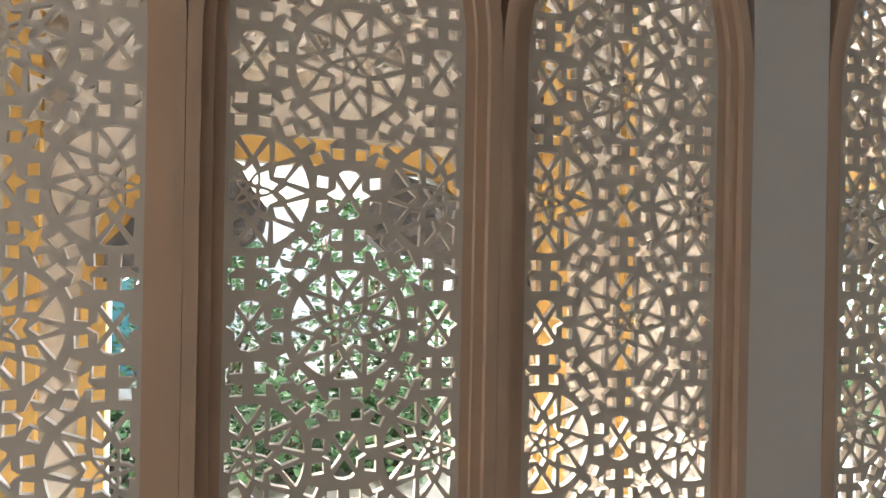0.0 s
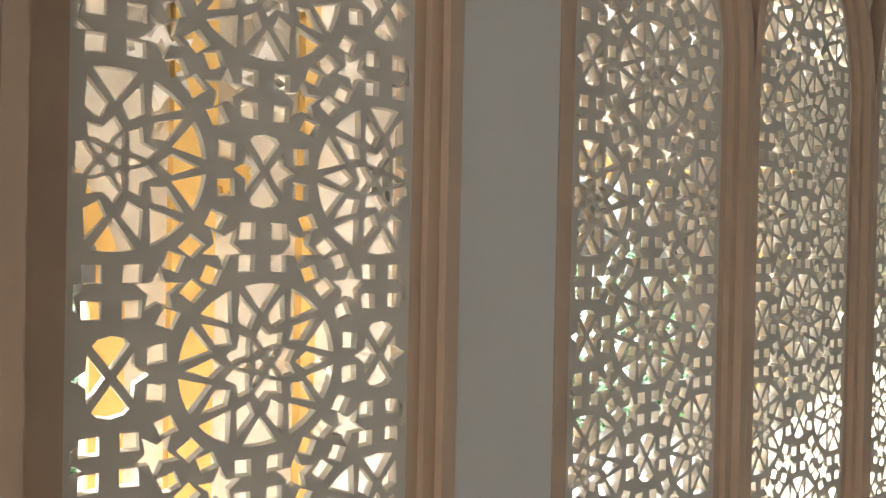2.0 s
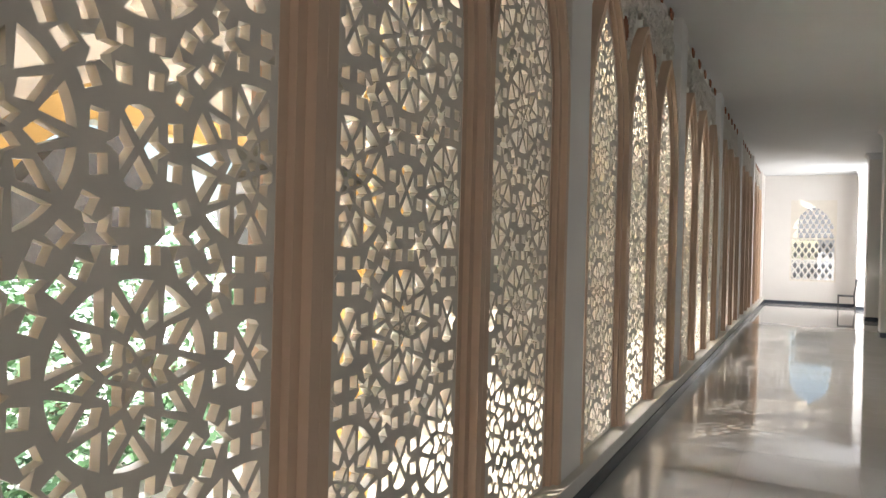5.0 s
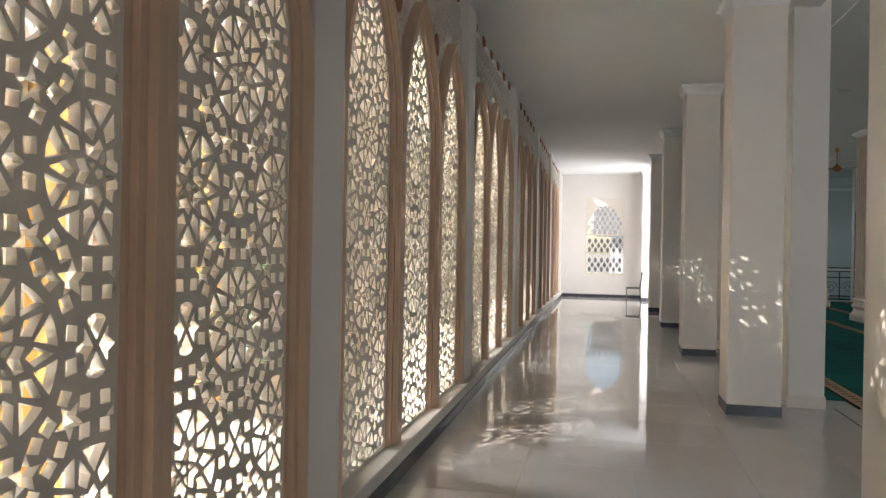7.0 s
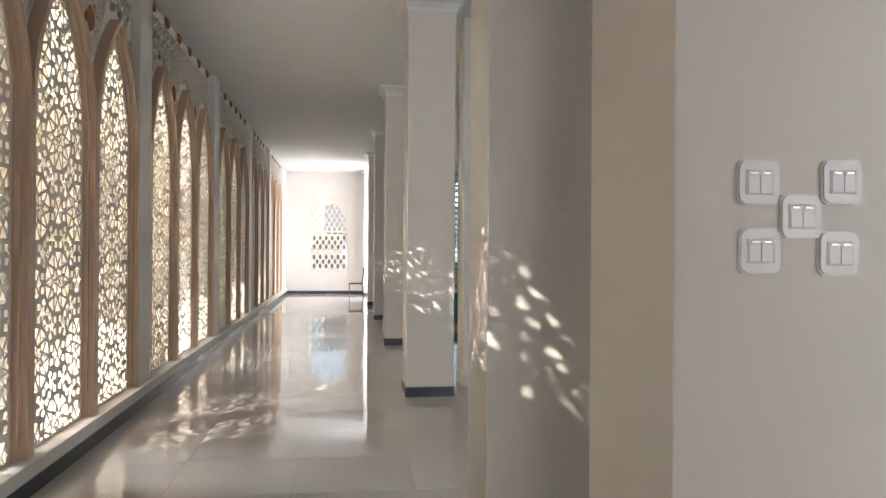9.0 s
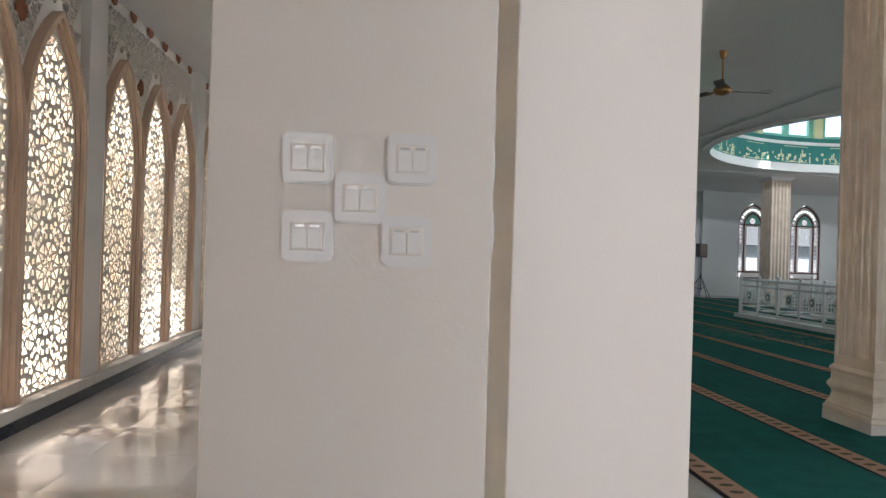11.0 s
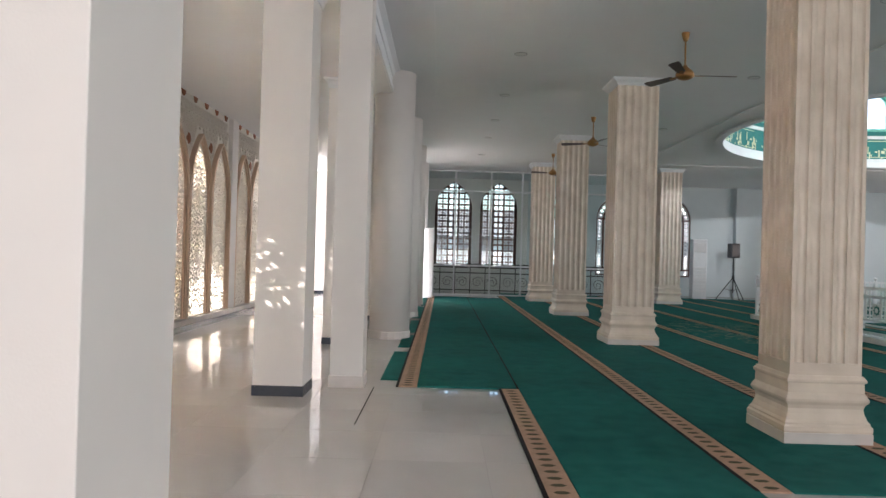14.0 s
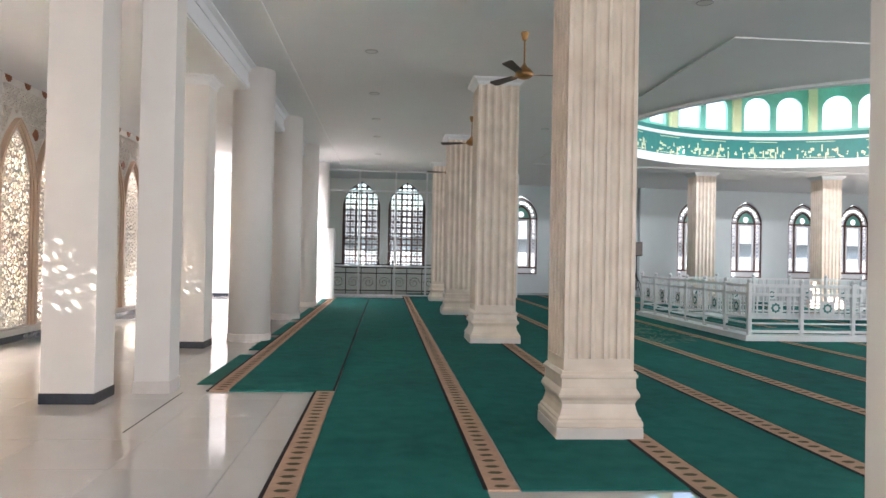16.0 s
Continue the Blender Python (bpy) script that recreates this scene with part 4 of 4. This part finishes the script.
def metal_chair(x, y, rz):
    t = thing("metal_chair", (x, y, 0), rz, "dark slim metal-framed chair by the corridor column", "chair")
    for sx in (-0.2, 0.2):
        part("front_leg", cyl((sx, -0.2, 0), (sx, -0.2, 0.44), 0.012), M_IRON, t)
        part("back_leg", cyl((sx, 0.25, 0), (sx, 0.2, 0.44), 0.012), M_IRON, t)
        part("back_post", cyl((sx, 0.2, 0.44), (sx, 0.28, 0.95), 0.012), M_IRON, t)
    part("seat", box(-0.22, 0.22, -0.22, 0.22, 0.43, 0.47, 0.015), M_BLACK, t)
    part("backrest", box(-0.2, 0.2, 0.235, 0.26, 0.68, 0.95, 0.01), M_BLACK, t)


metal_chair(2.48, 27.6, -90)

# ---------------------------------------------------------------- dome
def ring_strip(bm, r0, z0, r1, z1, seg=96):
    a = [bm.verts.new((DX + r0 * math.cos(2 * math.pi * i / seg), DY + r0 * math.sin(2 * math.pi * i / seg), z0)) for i in range(seg)]
    b = [bm.verts.new((DX + r1 * math.cos(2 * math.pi * i / seg), DY + r1 * math.sin(2 * math.pi * i / seg), z1)) for i in range(seg)]
    for i in range(seg):
        bm.faces.new((a[i], b[i], b[(i + 1) % seg], a[(i + 1) % seg]))


def solid_ring(name, r0, r1, z0, z1, material, label, cat, parent=None):
    bm = bmesh.new()
    ring_strip(bm, r0, z0, r0, z1)
    ring_strip(bm, r1, z1, r1, z0)
    ring_strip(bm, r0, z1, r1, z1)
    ring_strip(bm, r1, z0, r0, z0)
    bmesh.ops.recalc_face_normals(bm, faces=bm.faces[:])
    if parent:
        return part(name, bm, material, parent, label)
    return tagged(obj(name, bm, material), label, cat, kind="structure")


dome = thing("dome", (0, 0, 0), 0, "green and white dome drum with lettered band and arched windows", "dome", kind="structure")
R = DR
solid_ring("rim", R - 0.08, R + 0.10, HZ - 0.05, HZ + 0.12, M_CEIL, "white moulded rim", "", dome)
solid_ring("lower_stripe", R - 0.04, R + 0.2, HZ + 0.12, HZ + 0.22, M_WHITEPAINT, "white and gold beaded stripe", "", dome)
solid_ring("teal_band", R, R + 0.2, HZ + 0.22, HZ + 0.84, M_TEAL, "deep green band with pale lettering", "", dome)
solid_ring("upper_stripe", R - 0.04, R + 0.2, HZ + 0.84, HZ + 0.94, M_WHITEPAINT, "white and gold beaded stripe", "", dome)
solid_ring("ledge", R - 0.02, R + 0.2, HZ + 0.94, HZ + 1.08, M_TEAL, "green ledge", "", dome)
NB = 16
z0 = HZ + 1.08
wid = 2 * (R + 0.05) * math.tan(math.pi / NB)
hsw = []
for s in (-1, 1):
    hsw.append([(s * 0.50 + a, b) for a, b in arch_line(0.40, 0.75, 0.40, 0.10, 8)])
drum_mesh = pierced_mesh("drum_panel", [(-wid / 2, 0), (wid / 2, 0), (wid / 2, 1.7), (-wid / 2, 1.7)], hsw, 0.12)
drum_mesh.materials.append(M_MINT)
for k in range(NB):
    a = 2 * math.pi * (k + 0.5) / NB
    d = new("drum_panel", drum_mesh)
    d.parent = dome
    d["label"] = "mint green wall with two pointed openings"
    d.matrix_basis = Matrix.Translation((DX + (R + 0.1) * math.cos(a), DY + (R + 0.1) * math.sin(a), z0)) @ Matrix.Rotation(a + math.pi / 2, 4, "Z") @ Matrix(((1, 0, 0, 0), (0, 0, 1, 0), (0, 1, 0, 0), (0, 0, 0, 1)))
    a = 2 * math.pi * k / NB
    bm = box(-0.13, 0.13, -0.10, 0.06, 0, 1.7)
    bm.transform(Matrix.Translation((DX + (R + 0.05) * math.cos(a), DY + (R + 0.05) * math.sin(a), z0)) @ Matrix.Rotation(a + math.pi / 2, 4, "Z"))
    part("pier", bm, M_PALEYELLOW, dome, "pale yellow pier")
bm = bmesh.new()
prev = None
for q in range(13):
    b = math.pi / 2 * q / 12
    cur = ((R + 0.15) * math.cos(b) + 0.02, z0 + 1.7 + 4.8 * math.sin(b))
    if prev:
        ring_strip(bm, prev[0], prev[1], cur[0], cur[1], 64)
    prev = cur
part("shell", bm, M_MINT, dome, "pale green dome shell")
# lettering as strokes in cartouches
random.seed(9)
for k in range(22):
    a0 = 2 * math.pi * k / 22
    bm = bmesh.new()
    n = 26
    for i in range(n):
        a = a0 + (i - n / 2) * 0.0092
        zc = HZ + 0.42 + 0.12 * math.sin(i * 1.7) + random.uniform(-0.03, 0.06)
        h = random.choice((0.05, 0.05, 0.09, 0.22))
        w = random.choice((0.035, 0.05, 0.018)) if h < 0.2 else 0.018
        b = box(-w, w, -0.008, 0.008, zc - h / 2 - HZ, zc + h / 2 - HZ)
        b.transform(Matrix.Translation((DX + (R - 0.004) * math.cos(a), DY + (R - 0.004) * math.sin(a), HZ)) @ Matrix.Rotation(a + math.pi / 2, 4, "Z") @ Matrix.Rotation(random.uniform(-0.5, 0.5) * (h < 0.2), 4, "Y"))
        tmp = bpy.data.meshes.new("tmp")
        b.to_mesh(tmp)
        b.free()
        bm.from_mesh(tmp)
        bpy.data.meshes.remove(tmp)
    for sgn in (-1, 1):
        for zz in (0.28, 0.78):
            b0 = box(-0.70, 0.70, -0.006, 0.006, zz - 0.01, zz + 0.01) if sgn > 0 else None
            if b0:
                b0.transform(Matrix.Translation((DX + (R - 0.012) * math.cos(a0), DY + (R - 0.012) * math.sin(a0), HZ)) @ Matrix.Rotation(a0 + math.pi / 2, 4, "Z"))
                tmp = bpy.data.meshes.new("tmp")
                b0.to_mesh(tmp)
                b0.free()
                bm.from_mesh(tmp)
                bpy.data.meshes.remove(tmp)
    o = part("lettering", bm, M_GOLD, dome, "pale gold calligraphy strokes in a cartouche")
    o["kind"] = "stuff"
# ---------------------------------------------------------------- outside
tagged(obj("ground", box(-400, 400, -400, 400, -0.6, -0.25), M_GROUND), "pale paved yard outside the screens", "ground", kind="structure")
OX0, OX1 = -1.17, -1.05
# White ground strip added as a reflector to brighten the low outside.
tagged(obj("pavement_outer", box(-1.40, -0.30, -6, 31, -0.25, 0.02, 0.01), M_BOUNCE), "white strip added to bounce light between the screens and the arcade", "pavement", kind="structure")
for k, py in enumerate(PIL[:-1]):
    if py < Y0 - 3:
        continue
    c = py + 2.04
    y0, y1 = py, py + BAY
    arch = [(c + a, b) for a, b in arch_line(1.02, 1.36, 0.71, -0.3, 8)]
    arch_o = [(c + a, b) for a, b in arch_line(1.14, 1.36, 0.85, -0.3, 8)]
    # Opening added so direct sun imitates floor-reflected patches on the columns.
    u0, u1, v0, v1 = c - 1.38, c - 0.22, 3.26, 4.06
    hs = [arch, [(u0, v0), (u1, v0), (u1, v1), (u0, v1)]]
    me = pierced_mesh("facade_bay", [(y0, -0.3), (y1, -0.3), (y1, 4.6), (y0, 4.6)], hs, 0.12)
    me.materials.append(M_FACADE)
    t = thing("facade_bay", (0, 0, 0), 0, "cream outer arcade bay with ochre arch band and star relief", "facade", "outer arcade bays")
    w = new("wall", me)
    w.parent = t
    w.matrix_basis = Matrix(((0, 0, 1, (OX0 + OX1) / 2), (1, 0, 0, 0), (0, 1, 0, 0), (0, 0, 0, 1)))
    # Diamond grille added to weaken the sun through this opening.
    ds = []
    hull = [(u0 + 0.03, v0 + 0.03), (u1 - 0.03, v0 + 0.03), (u1 - 0.03, v1 - 0.03), (u0 + 0.03, v1 - 0.03)]
    for j in range(12):
        for i in range(9):
            yy, zz = u0 + 0.14 * i + (0.07 if j % 2 else 0), v0 + 0.08 * j
            d = clip_convex([(yy, zz - 0.056), (yy + 0.047, zz), (yy, zz + 0.056), (yy - 0.047, zz)], hull)
            if len(d) > 2 and abs(area(d)) > 0.0005:
                ds.append(d)
    gm = pierced_mesh("grille", [(u0 - 0.01, v0 - 0.01), (u1 + 0.01, v0 - 0.01), (u1 + 0.01, v1 + 0.01), (u0 - 0.01, v1 + 0.01)], ds, 0.02)
    gm.materials.append(M_FACADE)
    gr = new("grille", gm)
    gr.parent = t
    gr["label"] = "cream diamond grille added to dim the sun opening"
    gr.matrix_basis = Matrix(((0, 0, 1, OX0 + 0.05), (1, 0, 0, 0), (0, 1, 0, 0), (0, 0, 0, 1)))
    part("arch_band", add_ring(bmesh.new(), arch, arch_o, "x", OX1, OX1 + 0.06), M_YELLOW, t, "ochre painted arch band")
    for yy, hw in ((y0 + 0.64, 0.075), (y1 - 0.69, 0.085), (y1 - 0.19, 0.035)):
        part("strip", box(OX1, OX1 + 0.07, yy - hw, yy + hw, -0.3, 4.6), M_YELLOW, t, "ochre vertical strip")
    for s in (-1, 1):
        bm = bmesh.new()
        yb = c + s * 0.34
        add_prism(bm, [(c + s * a, z) for a, z in ((1.03, 1.42), (0.80, 1.50), (0.62, 1.57), (0.40, 1.57), (0.27, 1.68), (0.25, 1.80), (0.33, 1.90), (0.40, 2.03), (0.70, 1.95), (1.03, 1.60))], "x", OX0 + 0.02, OX1 + 0.10)
        b = part("bracket", bm, M_GREYSTONE, t, "grey carved stone bracket")
        for q in range(3):
            bm = bmesh.new()
            add_lathe(bm, [(0.05, 0.0), (0.055, 0.012), (0.03, 0.02), (0.012, 0.03)], 10)
            bm.transform(Matrix.Translation((OX1 + 0.10, yb + s * (0.04 + 0.13 * q), 1.68 + 0.05 * q)) @ Matrix.Rotation(radians(90), 4, "Y"))
            part("curl", bm, M_GREYSTONE, b)
    # raised star relief on the upper wall
    bm = bmesh.new()
    for i in range(9):
        for j in range(7):
            yy, zz = y0 + 0.35 + 0.42 * i, 2.3 + 0.36 * j
            if -1.58 < yy - c < 0.0 and 3.1 < zz < 4.2:
                continue
            pts = [(yy + (0.17 if q % 2 == 0 else 0.10) * math.cos(q * math.pi / 8), zz + (0.17 if q % 2 == 0 else 0.10) * math.sin(q * math.pi / 8)) for q in range(16)]
            if any((abs(p[0] - c) < 1.1 and p[1] < 2.2) for p in pts):
                continue
            inn = [(yy + 0.6 * (p[0] - yy), zz + 0.6 * (p[1] - zz)) for p in pts]
            add_ring(bm, inn + inn[:1], pts + pts[:1], "x", OX1, OX1 + 0.08)
    o = part("star_relief", bm, M_FACADE, t, "raised cream star relief")
    o["kind"] = "stuff"
    part("ochre_star", add_prism(bmesh.new(), [(y1 - 0.52 + a * 0.8, 1.9 + b * 0.8) for a, b in star12], "x", OX1, OX1 + 0.03), M_YELLOW, t, "ochre twelve-pointed star")
    part("ochre_star", add_prism(bmesh.new(), [(y0 + 0.52 + a * 0.8, 1.1 + b * 0.8) for a, b in star12], "x", OX1, OX1 + 0.03), M_YELLOW, t, "ochre twelve-pointed star")

# garden shrubs beyond the arcade
def shrub(x, y, h, r, seed, n=2600):
    rnd = random.Random(seed)
    t = thing("garden_shrub", (x, y, -0.25), 0, "dense sunlit green garden shrub", "shrub", "garden shrubs")
    bm = bmesh.new()
    for k in range(6):
        a = rnd.uniform(0, 6.28)
        q = rnd.uniform(0.2, 0.7) * r
        add_cyl(bm, (0.05 * math.cos(a), 0.05 * math.sin(a), 0), (q * math.cos(a), q * math.sin(a), h * rnd.uniform(0.6, 0.9)), 0.03, 0.008, 5)
    part("stem", bm, M_BARK, t)
    vs, fs = [], []
    for i in range(n):
        a, u, v = rnd.uniform(0, 6.283), rnd.random() ** 0.4, rnd.random()
        bulge = math.sin(math.pi * min(1, 0.15 + 0.85 * v)) ** 0.5 * (0.75 + 0.35 * noise.noise((math.cos(a) * 2, math.sin(a) * 2, v * 4 + seed)))
        c = Vector((r * u * bulge * math.cos(a), r * u * bulge * math.sin(a), h * (0.08 + 0.92 * v)))
        d = Vector((rnd.uniform(-1, 1), rnd.uniform(-1, 1), rnd.uniform(-0.7, 0.5))).normalized()
        e = d.cross(Vector((rnd.uniform(-1, 1), rnd.uniform(-1, 1), 1))).normalized()
        l = rnd.uniform(0.06, 0.13)
        b = len(vs)
        vs += [c, c + d * l * 0.5 + e * l * 0.28, c + d * l, c + d * l * 0.5 - e * l * 0.28]
        fs.append((b, b + 1, b + 2, b + 3))
    me = bpy.data.meshes.new("leaves")
    me.from_pydata([tuple(v) for v in vs], [], fs)
    me.materials.append(M_LEAF)
    o = new("leaves", me)
    o.parent = t
    o["kind"] = "stuff"


random.seed(11)
for k in range(21):
    y = -3.4 + 1.18 * k
    shrub(-3.0 + random.uniform(-0.2, 0.2), y + random.uniform(-0.3, 0.3), random.uniform(0.6, 0.95), random.uniform(0.8, 1.0), k + 40, 1500)
    shrub(-4.4 + random.uniform(-0.5, 0.4), y + 0.5 + random.uniform(-0.3, 0.3), random.uniform(1.75, 2.4), random.uniform(0.9, 1.3), k, 2600)
tagged(obj("blue_shed", box(-9.5, -8.0, -4.0, 0.5, -0.25, 1.7, 0.02), M_BLUE), "blue painted shed beyond the shrubs", "shed")
tagged(obj("garden_wall", box(-12.2, -12.0, -30, 45, -0.25, 2.4), M_NEIGHBOUR), "grey boundary wall beyond the garden", "wall", kind="structure")
# building seen through the far hall windows
nb = thing("neighbour_building", (0, 0, 0), 0, "pale neighbouring building with a low roof seen through windows", "building")
part("wall", box(2, 40, 44, 50, -0.3, 2.6), M_NEIGHBOUR, nb)
part("roof", add_prism(bmesh.new(), [(43.2, 2.5), (51, 2.5), (47, 4.2)], "x", 1, 41), M_GREYSTONE, nb)

# narrow dark joint in the floor beside the carpets
tagged(obj("trim_floor_joint", box(3.924, 3.936, 10.62, 12.34, -0.002, 0.0015), M_STRIPDARK), "narrow dark movement joint in the tile floor", "floor joint", kind="structure")

# ---------------------------------------------------------------- floor tiles
tile = bmesh.new()
TS = 0.80
g = 0.0012
add_prism(tile, [(g, g), (TS - g, g), (TS - g, TS - g), (g, TS - g)], "z", -0.012, 0.0)
tile_me = bpy.data.meshes.new("tile")
tile.to_mesh(tile_me)
tile.free()
tile_me.materials.append(M_FLOOR)
near, far = [], []
i = 0
x = 0.185
while x < 29.5:
    y = Y0
    while y < 35:
        if (x < 5.6 and -1.0 < y < 24.0):
            near.append((x, y))
        elif x < 12 or y < 34:
            far.append((x, y))
        y += TS
    x += TS
for x, y in near[:300]:
    o = new("tile", tile_me)
    o.parent = floor
    o.location = (x, y, 0)
vs, fs = [], []
for x, y in near[300:] + far:
    b = len(vs)
    vs += [(x + g, y + g, 0), (x + TS - g, y + g, 0), (x + TS - g, y + TS - g, 0), (x + g, y + TS - g, 0)]
    fs.append((b, b + 1, b + 2, b + 3))
me = bpy.data.meshes.new("far_tiles")
me.from_pydata(vs, [], fs)
me.materials.append(M_FLOOR)
o = new("far_tiles", me)
o.parent = floor
o["kind"] = "stuff"
